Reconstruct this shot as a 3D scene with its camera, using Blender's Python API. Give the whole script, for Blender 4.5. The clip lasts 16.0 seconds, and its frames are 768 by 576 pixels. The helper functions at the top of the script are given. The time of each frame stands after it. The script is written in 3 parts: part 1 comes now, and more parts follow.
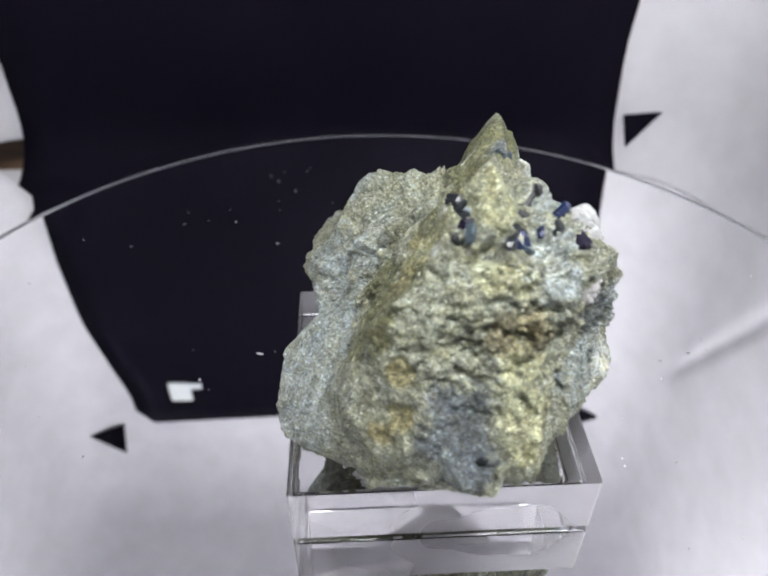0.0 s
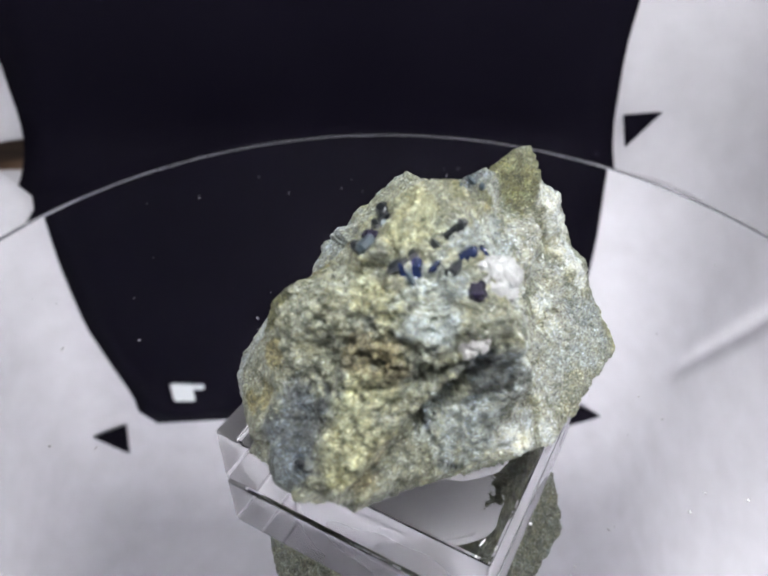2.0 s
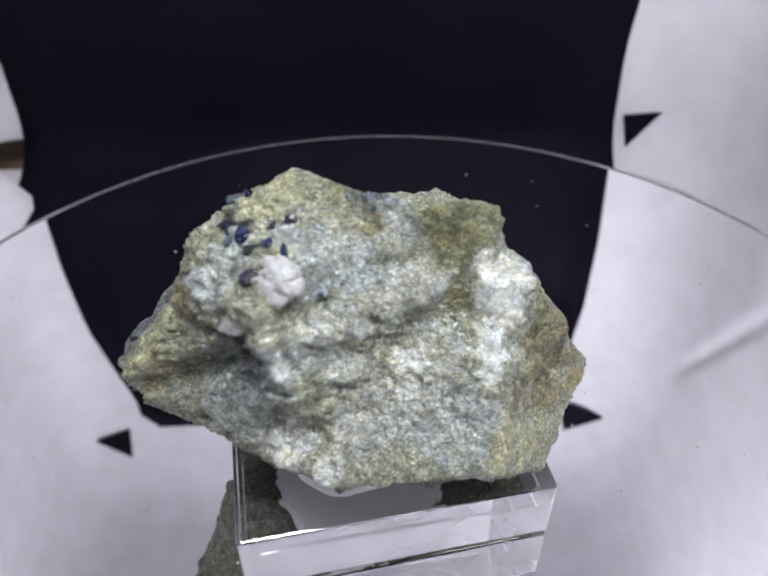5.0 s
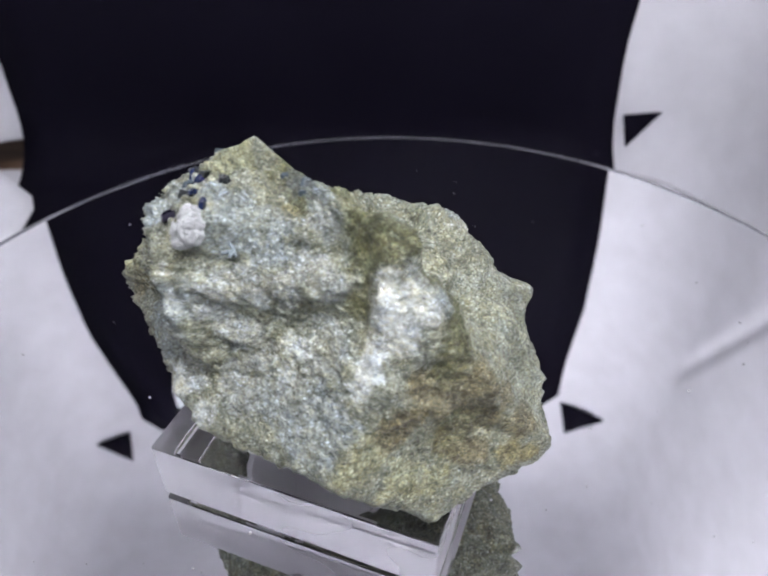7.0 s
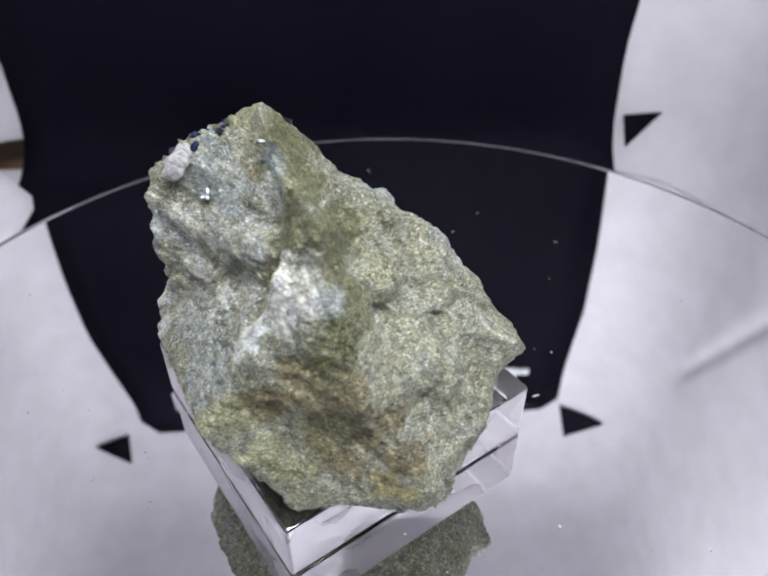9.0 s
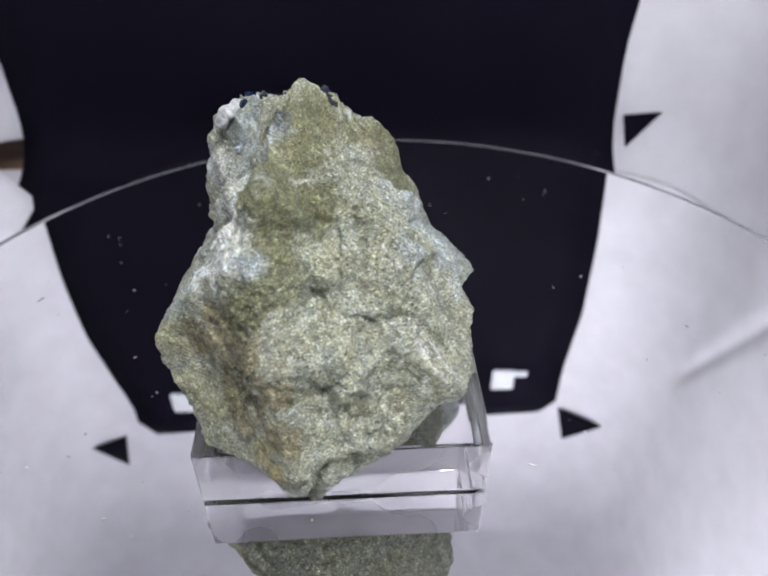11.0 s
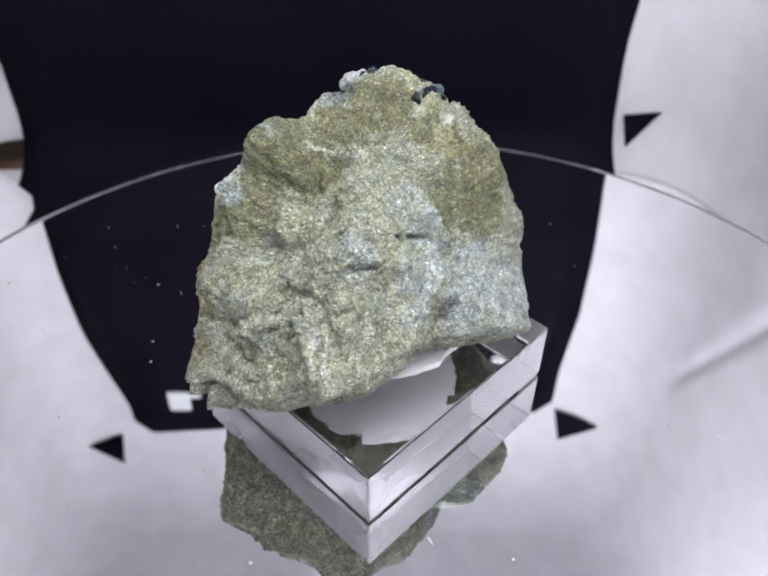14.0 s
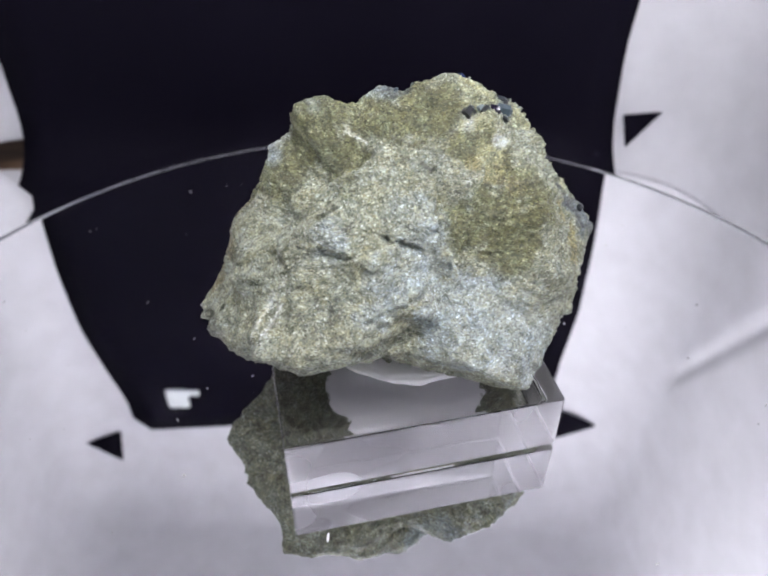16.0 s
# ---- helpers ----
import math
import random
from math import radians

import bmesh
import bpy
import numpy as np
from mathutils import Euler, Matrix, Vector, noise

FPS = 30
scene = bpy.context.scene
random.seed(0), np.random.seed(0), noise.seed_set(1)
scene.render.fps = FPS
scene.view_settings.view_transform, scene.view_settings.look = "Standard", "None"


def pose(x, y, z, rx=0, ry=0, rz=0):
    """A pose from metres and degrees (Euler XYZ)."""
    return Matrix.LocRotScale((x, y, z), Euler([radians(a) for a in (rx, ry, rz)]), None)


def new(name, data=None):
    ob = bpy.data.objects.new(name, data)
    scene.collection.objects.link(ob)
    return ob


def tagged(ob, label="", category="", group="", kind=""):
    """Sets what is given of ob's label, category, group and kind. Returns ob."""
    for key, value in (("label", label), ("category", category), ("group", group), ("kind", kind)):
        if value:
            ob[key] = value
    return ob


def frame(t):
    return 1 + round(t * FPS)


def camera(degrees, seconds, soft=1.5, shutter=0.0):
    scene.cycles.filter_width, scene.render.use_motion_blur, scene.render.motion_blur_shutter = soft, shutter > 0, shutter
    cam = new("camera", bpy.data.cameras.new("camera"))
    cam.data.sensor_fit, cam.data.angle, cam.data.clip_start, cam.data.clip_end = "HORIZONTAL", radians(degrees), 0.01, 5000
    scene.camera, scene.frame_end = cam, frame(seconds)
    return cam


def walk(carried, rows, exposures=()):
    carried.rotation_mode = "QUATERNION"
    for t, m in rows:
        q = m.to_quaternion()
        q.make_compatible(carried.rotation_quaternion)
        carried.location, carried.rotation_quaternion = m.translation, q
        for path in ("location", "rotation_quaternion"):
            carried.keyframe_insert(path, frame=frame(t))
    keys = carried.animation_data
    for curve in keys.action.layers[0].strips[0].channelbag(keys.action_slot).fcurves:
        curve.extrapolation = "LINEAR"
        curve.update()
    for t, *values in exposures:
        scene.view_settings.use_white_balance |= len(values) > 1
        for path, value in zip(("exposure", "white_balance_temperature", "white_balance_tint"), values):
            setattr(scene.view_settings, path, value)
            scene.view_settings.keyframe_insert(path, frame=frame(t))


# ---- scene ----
cam = camera(58.4, 16.0, soft=2.0)
EYE = pose(-0.0002, -0.0937, 0.1069, 90 - 39.09, 0, 0)
cam.data.dof.use_dof = True
cam.data.dof.focus_distance = 0.116
cam.data.dof.aperture_fstop = 25
walk(cam, [(0.0, EYE), (16.0, EYE)], exposures=[
    (0.0, 0.14, 6850, 7), (2.0, 0.14, 6850, 8), (3.0, 0.12, 6620, 13), (3.5, 0.12, 6620, 13), (5.0, -0.02, 6620, 12),
    (7.5, -0.02, 6520, 12), (8.5, -0.02, 6680, 12), (11.5, 0.09, 6600, 11), (16.0, 0.12, 6660, 11)])

# world: a dim room round the lit photo box
world = bpy.data.worlds.new("room_air")
scene.world = world
world.use_nodes = True
world.node_tree.nodes["Background"].inputs[0].default_value = (0.75, 0.78, 0.9, 1)
world.node_tree.nodes["Background"].inputs[1].default_value = 0.12
LED = 108.0


# ---------------------------------------------------------------- materials
class Mat:
    """A small wrapper to wire node materials."""

    def __init__(self, name):
        self.m = bpy.data.materials.new(name)
        self.m.use_nodes = True
        self.t = self.m.node_tree
        self.b = self.t.nodes["Principled BSDF"]

    def set(self, **kw):
        for k, v in kw.items():
            self.b.inputs[k.replace("_", " ")].default_value = v
        return self

    def node(self, kind, **kw):
        n = self.t.nodes.new(kind)
        for k, v in kw.items():
            n.inputs[k.replace("_", " ")].default_value = v
        return n

    def link(self, a, out, b, inp):
        self.t.links.new(a.outputs[out], b.inputs[inp])

    def coords(self):
        return self.t.nodes.new("ShaderNodeTexCoord")

    def noise(self, co, scale, detail=4.0, rough=0.55):
        n = self.node("ShaderNodeTexNoise", Scale=scale, Detail=detail, Roughness=rough)
        self.link(co, "Object", n, "Vector")
        return n

    def ramp(self, src, out, stops):
        r = self.t.nodes.new("ShaderNodeValToRGB")
        e = r.color_ramp.elements
        while len(e) < len(stops):
            e.new(0.5)
        for el, (p, c) in zip(e, stops):
            el.position = p
            el.color = (*c, 1) if len(c) == 3 else c
        self.link(src, out, r, "Fac")
        return r

    def mix(self, fac, fac_out, a, b, kind="MIX", amount=None):
        """a, b: a (node, socket) pair or a colour."""
        n = self.t.nodes.new("ShaderNodeMix")
        n.data_type = "RGBA"
        n.blend_type = kind
        if fac is None:
            n.inputs[0].default_value = amount
        else:
            self.t.links.new(fac.outputs[fac_out], n.inputs[0])
        for i, v in ((6, a), (7, b)):
            if isinstance(v, tuple) and not isinstance(v[0], (int, float)):
                self.t.links.new(v[0].outputs[v[1]], n.inputs[i])
            else:
                n.inputs[i].default_value = (*v, 1)
        return n

    def bump(self, src, out, strength, distance):
        n = self.node("ShaderNodeBump", Strength=strength, Distance=distance)
        self.link(src, out, n, "Height")
        self.link(n, "Normal", self.b, "Normal")
        return n


def plastic_mat(name, colour, rough, grain, spread=0.06):
    m = Mat(name).set(Roughness=rough)
    co = m.coords()
    n = m.noise(co, grain, 5)
    lo = tuple(c * (1 - spread) for c in colour)
    hi = tuple(min(1, c * (1 + spread)) for c in colour)
    r = m.ramp(n, "Fac", [(0.3, lo), (0.7, hi)])
    m.link(r, "Color", m.b, "Base Color")
    m.bump(n, "Fac", 0.08, 0.0004)
    return m.m


WHITE_PLASTIC = plastic_mat("white_polypropylene", (0.66, 0.655, 0.685), 0.55, 60)
CLIP_PLASTIC = plastic_mat("white_clip_plastic", (0.72, 0.76, 0.76), 0.4, 200)
DARK_PLASTIC = plastic_mat("dark_plastic", (0.03, 0.03, 0.032), 0.45, 150)
RIM_GLASS = plastic_mat("ground_glass_rim", (0.20, 0.20, 0.22), 0.25, 400)


def cloth_mat():
    m = Mat("black_backdrop_vinyl").set(Roughness=0.62)
    co = m.coords()
    n = m.noise(co, 900, 3)
    big = m.noise(co, 14, 3)
    r = m.ramp(big, "Fac", [(0.3, (0.0044, 0.0037, 0.0078)), (0.7, (0.0062, 0.0053, 0.0104))])
    m.link(r, "Color", m.b, "Base Color")
    m.b.inputs["Specular IOR Level"].default_value = 0.03
    m.bump(n, "Fac", 0.2, 0.0003)
    return m.m


BLACK_CLOTH = cloth_mat()


def wood_mat():
    m = Mat("brown_table_wood").set(Roughness=0.5)
    co = m.coords()
    mp = m.node("ShaderNodeMapping")
    mp.inputs["Scale"].default_value = (3, 40, 3)
    m.link(co, "Object", mp, "Vector")
    n = m.node("ShaderNodeTexNoise", Scale=3, Detail=6)
    m.link(mp, "Vector", n, "Vector")
    r = m.ramp(n, "Fac", [(0.3, (0.10, 0.05, 0.025)), (0.7, (0.20, 0.11, 0.06))])
    m.link(r, "Color", m.b, "Base Color")
    m.bump(n, "Fac", 0.2, 0.001)
    return m.m


TABLE_WOOD = wood_mat()


def mirror_mat():
    m = Mat("mirror_glass").set(Metallic=1.0, Base_Color=(0.84, 0.84, 0.85, 1))
    co = m.coords()
    n = m.noise(co, 40, 6, 0.65)
    r = m.ramp(n, "Fac", [(0.35, (0.004, 0.004, 0.004)), (0.75, (0.02, 0.02, 0.02))])
    m.link(r, "Color", m.b, "Roughness")
    return m.m


MIRROR = mirror_mat()


def acrylic_mat():
    m = Mat("clear_acrylic").set(Roughness=0.012, IOR=1.49, Base_Color=(0.985, 0.98, 0.99, 1))
    m.b.inputs["Transmission Weight"].default_value = 1.0
    co = m.coords()
    n = m.noise(co, 260, 4)
    r = m.ramp(n, "Fac", [(0.45, (0.006, 0.006, 0.006)), (0.8, (0.05, 0.05, 0.05))])
    m.link(r, "Color", m.b, "Roughness")
    return m.m


ACRYLIC = acrylic_mat()


def hazed_acrylic_mat():
    """The clear sides: pale diffuse haze mixed in for the bright front they reflect."""
    m = Mat("hazed_acrylic_side").set(IOR=1.49, Base_Color=(0.985, 0.98, 0.99, 1), Roughness=0.02)
    m.b.inputs["Transmission Weight"].default_value = 1.0
    co = m.coords()
    n = m.noise(co, 35, 2, 0.5)
    r = m.ramp(n, "Fac", [(0.3, (0.17, 0.17, 0.17)), (0.7, (0.36, 0.36, 0.36))])
    haze = m.node("ShaderNodeBsdfDiffuse")
    haze.inputs["Color"].default_value = (0.80, 0.77, 0.84, 1)
    mx = m.node("ShaderNodeMixShader")
    m.link(r, "Color", mx, "Fac")
    m.t.links.new(m.b.outputs[0], mx.inputs[1])
    m.t.links.new(haze.outputs[0], mx.inputs[2])
    m.t.links.new(mx.outputs[0], m.t.nodes["Material Output"].inputs["Surface"])
    return m.m


ACRYLIC_SIDE = hazed_acrylic_mat()


def led_mat():
    m = Mat("led_diffuser").set(Base_Color=(0.9, 0.9, 0.9, 1))
    m.b.inputs["Emission Color"].default_value = (0.915, 0.935, 1.0, 1)
    m.b.inputs["Emission Strength"].default_value = LED
    return m.m


LED_GLOW = led_mat()
PUTTY = plastic_mat("whitish_putty", (0.95, 0.945, 0.97), 0.5, 300, 0.04)
DUST = plastic_mat("pale_dust", (0.42, 0.42, 0.42), 0.8, 900)


def rock_mat():
    """Fine-grained schist: each flake is lighter or darker than the tone of its zone and leans to its own side."""
    m = Mat("olive_schist").set(Roughness=0.6)
    co = m.coords()
    tone = m.t.nodes.new("ShaderNodeAttribute")
    tone.attribute_name = "tone"
    warp = m.noise(co, 900, 2)
    shift = m.t.nodes.new("ShaderNodeVectorMath")
    shift.operation = "MULTIPLY_ADD"
    shift.inputs[1].default_value = (0.0006, 0.0006, 0.0006)
    m.link(warp, "Color", shift, 0)
    m.link(co, "Object", shift, 2)
    squash = m.node("ShaderNodeMapping")
    squash.inputs["Rotation"].default_value = (0.5, 0.3, 0.4)
    squash.inputs["Scale"].default_value = (1, 1, 1.9)
    m.link(shift, "Vector", squash, "Vector")
    grain = m.node("ShaderNodeTexVoronoi", Scale=1900)
    m.link(squash, "Vector", grain, "Vector")
    fine = m.node("ShaderNodeTexVoronoi", Scale=3500)
    m.link(squash, "Vector", fine, "Vector")
    gs = m.t.nodes.new("ShaderNodeSeparateColor")
    m.link(grain, "Color", gs, "Color")
    fs = m.t.nodes.new("ShaderNodeSeparateColor")
    m.link(fine, "Color", fs, "Color")
    patch = m.noise(co, 330, 6, 0.7)
    light = m.ramp(gs, "Red", [(0.0, (0.55, 0.55, 0.55)), (0.25, (0.84, 0.84, 0.84)), (0.7, (1.10, 1.10, 1.10)), (1.0, (1.5, 1.52, 1.66))])
    hue = m.ramp(gs, "Green", [(0.0, (1.04, 1.0, 0.86)), (0.5, (1, 1, 1)), (1.0, (0.97, 1.0, 1.06))])
    flake = m.ramp(fs, "Red", [(0.0, (0.36, 0.36, 0.36)), (0.2, (0.74, 0.74, 0.74)), (0.6, (1.03, 1.03, 1.03)), (0.9, (1.22, 1.23, 1.26)), (1.0, (2.2, 2.25, 2.6))])
    cloud = m.ramp(patch, "Fac", [(0.28, (0.60, 0.59, 0.55)), (0.42, (0.90, 0.90, 0.88)), (0.55, (1.03, 1.03, 1.03)), (0.75, (1.25, 1.25, 1.26))])
    # pale zones are of one mineral: less contrast from flake to flake
    even = m.node("ShaderNodeMath")
    even.operation = "MULTIPLY_ADD"
    even.use_clamp = True
    even.inputs[1].default_value = -1.7
    even.inputs[2].default_value = 1.2
    m.link(tone, "Fac", even, 0)
    c = m.mix(even, "Value", (tone, "Color"), (light, "Color"), "MULTIPLY")
    c = m.mix(None, None, (c, 2), (hue, "Color"), "MULTIPLY", 1.0)
    c = m.mix(even, "Value", (c, 2), (flake, "Color"), "MULTIPLY")
    c = m.mix(even, "Value", (c, 2), (cloud, "Color"), "MULTIPLY")
    m.link(c, 2, m.b, "Base Color")
    ro = m.ramp(fs, "Green", [(0.0, (0.25, 0.25, 0.25)), (0.18, (0.5, 0.5, 0.5)), (1.0, (0.8, 0.8, 0.8))])
    m.link(ro, "Color", m.b, "Roughness")
    hgt = m.t.nodes.new("ShaderNodeMath")
    hgt.operation = "MULTIPLY_ADD"
    hgt.inputs[1].default_value = 0.5
    m.link(fs, "Blue", hgt, 0)
    m.link(gs, "Blue", hgt, 2)
    fineb = m.bump(hgt, "Value", 0.8, 0.00022)
    mid = m.noise(co, 700, 5, 0.7)
    midb = m.node("ShaderNodeBump", Strength=0.8, Distance=0.0007)
    m.link(mid, "Fac", midb, "Height")
    m.link(midb, "Normal", fineb, "Normal")
    return m.m


ROCK = rock_mat()


def crystal_mat(name, colour, rough=0.12, coat=0.0):
    m = Mat(name).set(Roughness=rough)
    co = m.coords()
    n = m.noise(co, 900, 3)
    r = m.ramp(n, "Fac", [(0.35, tuple(c * 0.6 for c in colour)), (0.7, colour)])
    m.link(r, "Color", m.b, "Base Color")
    m.bump(n, "Fac", 0.15, 0.0001)
    m.b.inputs["Coat Weight"].default_value = coat
    return m.m


NAVY = crystal_mat("navy_crystal", (0.009, 0.018, 0.06), 0.22, 0.1)
VIOLET = crystal_mat("violet_crystal", (0.022, 0.022, 0.11), 0.12, 0.5)
BLACK_X = crystal_mat("black_crystal", (0.008, 0.011, 0.014), 0.28, 0.1)
PLUM = crystal_mat("plum_crystal", (0.011, 0.008, 0.024), 0.2, 0.15)
PALE_BLADE = crystal_mat("pale_blade_crystal", (0.22, 0.26, 0.28), 0.2, 0.3)
TEAL = crystal_mat("slate_blue_crystal", (0.045, 0.066, 0.08), 0.3, 0.1)
CALCITE = crystal_mat("milky_calcite", (0.37, 0.38, 0.375), 0.45)
CALCITE_GREY = crystal_mat("greyish_calcite", (0.36, 0.355, 0.35), 0.45)


# ---------------------------------------------------------------- mesh helpers
def part(name, bm, material, parent=None, label="", smooth=False):
    me = bpy.data.meshes.new(name)
    bm.normal_update()
    bm.to_mesh(me)
    bm.free()
    me.materials.append(material)
    for p in me.polygons:
        p.use_smooth = smooth
    ob = new(name, me)
    if parent is not None:
        ob.parent = parent
    if label:
        ob["label"] = label
    return ob


def box_bm(cx, cy, cz, sx, sy, sz, bevel=0.0, seg=2):
    bm = bmesh.new()
    bmesh.ops.create_cube(bm, size=1, matrix=Matrix.Translation((cx, cy, cz)) @ Matrix.Diagonal((sx, sy, sz, 1)))
    if bevel:
        bmesh.ops.bevel(bm, geom=list(bm.edges), offset=bevel, segments=seg, profile=0.5, affect="EDGES")
    return bm


def slab_bm(outline, depth):
    """A flat plate: an outline of 3D points, pushed back by depth (a vector)."""
    bm = bmesh.new()
    d = Vector(depth)
    a = [bm.verts.new(p) for p in outline]
    b = [bm.verts.new(Vector(p) + d) for p in outline]
    bm.faces.new(a)
    bm.faces.new(list(reversed(b)))
    n = len(a)
    for i in range(n):
        bm.faces.new((a[i], b[i], b[(i + 1) % n], a[(i + 1) % n]))
    bmesh.ops.recalc_face_normals(bm, faces=list(bm.faces))
    return bm


# ---------------------------------------------------------------- the photo box and its room
BACK, FRONT, LEFT, RIGHT, FLOOR, ROOF = 0.204, -0.125, -0.200, 0.140, -0.060, 0.312


def table():
    ob = part("tabletop", box_bm(-0.02, 0.02, FLOOR - 0.018, 0.70, 0.56, 0.030, 0.003), TABLE_WOOD)
    tagged(ob, "brown wooden tabletop under the photo light box", "table", kind="structure")


def wall_plan():
    """The plan of the bent wall sheet: points with inward normals, from the front left round the back to the front right."""
    pts = []
    for i in range(121):
        u = i / 120
        pts.append((-0.222 + 0.014 * u, FRONT + (0.156 - FRONT) * u, 1.0, 0.0))
    for i in range(1, 13):
        a = i / 13 * math.pi / 2
        pts.append((-0.160 - 0.048 * math.cos(a), 0.156 + 0.048 * math.sin(a), math.cos(a), -math.sin(a)))
    for i in range(15):
        pts.append((-0.160 + 0.260 * i / 14, BACK, 0.0, -1.0))
    for i in range(1, 13):
        a = i / 13 * math.pi / 2
        pts.append((0.100 + 0.048 * math.sin(a), 0.156 + 0.048 * math.cos(a), -math.sin(a), -math.cos(a)))
    for i in range(181):
        u = i / 180
        pts.append((0.148 + 0.017 * u, 0.156 + (FRONT - 0.156) * u, -1.0, 0.0))
    return pts


def photo_box():
    """Folding white plastic light box: bent wall sheet with a crease, black plates for dark corner gaps, LED strips
    under the roof, a front with an opening.
    """
    bx = new("photo_light_box")
    th = 0.0012
    bm = bmesh.new()
    cols = []
    arc = 0.044
    nz = 222
    for x, y, nx, ny in wall_plan():
        col = []
        corner = x < -0.158 and y > 0.12
        z0 = -0.043 if corner else FLOOR
        side = 1 - abs(ny)
        for j in range(nz + 1):
            if j <= 200:
                z = z0 + (ROOF - arc - z0) * j / 200
                off = 0.0
            else:
                a = (j - 200) / 22 * math.pi / 2
                z = ROOF - arc + arc * math.sin(a)
                off = arc * (1 - math.cos(a))
            off -= 0.006 * math.sin(math.pi * min(1, j / 200)) * side
            if x > 0.12:
                # crease of the folding side
                f = -0.4839 * x + 0.7517 * y - 0.448 * z + 0.02245
                k = min(1.0, max(0.0, (0.196 - y) / 0.05))
                off -= k * (0.0017 * math.exp(-((f / 0.0036) ** 2)) + 0.10 * max(0.0, -f) * math.exp(f / 0.05))
            elif x < -0.18 and side > 0.5:
                f = 0.4839 * x + 0.7517 * y - 0.448 * z + 0.0624
                k = min(1.0, max(0.0, (0.196 - y) / 0.05))
                off -= k * 0.10 * max(0.0, -f) * math.exp(f / 0.05)
            col.append(bm.verts.new((x + nx * off, y + ny * off, z)))
        cols.append(col)
    for a, b in zip(cols, cols[1:]):
        for j in range(nz):
            bm.faces.new((a[j], b[j], b[j + 1], a[j + 1]))
    bmesh.ops.recalc_face_normals(bm, faces=list(bm.faces))
    bmesh.ops.solidify(bm, geom=list(bm.faces), thickness=th)
    part("wall_sheet", bm, WHITE_PLASTIC, bx, smooth=True)
    cx, w = -0.028, 0.40
    part("floor_panel", box_bm(cx, (BACK + FRONT) / 2, FLOOR - 0.001, w, BACK - FRONT, 0.0015), WHITE_PLASTIC, bx)
    part("roof_panel", box_bm(cx, (BACK + FRONT) / 2, ROOF - 0.0008, w, BACK - FRONT, 0.0015), WHITE_PLASTIC, bx)
    # front with the opening through which the camera looks
    bm = bmesh.new()
    zc = (FLOOR + ROOF) / 2
    for bx0, bx1, bz0, bz1 in ((cx - w / 2, -0.07, FLOOR, ROOF), (0.07, cx + w / 2, FLOOR, ROOF), (-0.07, 0.07, FLOOR, 0.03), (-0.07, 0.07, 0.19, ROOF)):
        bmesh.ops.create_cube(bm, size=1, matrix=Matrix.Translation(((bx0 + bx1) / 2, FRONT - 0.002, (bz0 + bz1) / 2)) @ Matrix.Diagonal((bx1 - bx0, 0.0015, bz1 - bz0, 1)))
    part("front_panel", bm, WHITE_PLASTIC, bx)
    # dark gaps at the corners, each drawn as a black triangular plate
    for tri in (((0.1100, 0.2020, 0.228), (0.1360, 0.1885, 0.2300), (0.1165, 0.2005, 0.2570)),
                ((-0.1715, 0.2005, 0.2530), (-0.1905, 0.1905, 0.2530), (-0.1728, 0.1940, 0.2750)),
                ((0.1135, 0.2005, -0.046), (0.1095, 0.2010, -0.030), (0.1245, 0.1960, -0.0265))):
        part("corner_gap_plate", slab_bm(tri, (0, -0.0008, 0)), BLACK_CLOTH, bx, "black triangular plate in place of a dark corner gap")
    # lower flap of the left side, curled in over the floor
    bm = bmesh.new()
    rows = []
    for i in range(13):
        a = i / 12
        y = 0.060 + 0.105 * a
        edge = -0.128 - 0.010 * a - 0.030 * max(0, a - 0.72) / 0.28 - 0.012 * max(0, 0.35 - a)
        row = []
        for j in range(9):
            b = j / 8
            x = LEFT + 0.004 + (edge - LEFT - 0.004) * b
            row.append(bm.verts.new((x, y, -0.056 + 0.021 * math.sin(b * math.pi * 0.5) ** 0.8)))
        rows.append(row)
    for i in range(12):
        for j in range(8):
            bm.faces.new((rows[i][j], rows[i + 1][j], rows[i + 1][j + 1], rows[i][j + 1]))
    bmesh.ops.recalc_face_normals(bm, faces=list(bm.faces))
    bmesh.ops.solidify(bm, geom=list(bm.faces), thickness=th)
    part("corner_flap", bm, WHITE_PLASTIC, bx, smooth=True)
    # LED strips under the roof
    for y in (-0.108, -0.066):
        strip = part("led_strip", box_bm(0.04, y, ROOF - 0.003, 0.20, 0.016, 0.005, 0.0008), WHITE_PLASTIC, bx, "white led strip under the roof")
        part("diffuser", box_bm(0.04, y, ROOF - 0.0062, 0.192, 0.011, 0.0012), LED_GLOW, strip, "glowing led diffuser")
    tagged(bx, "white folding plastic photo light box with creased sides", "light box")


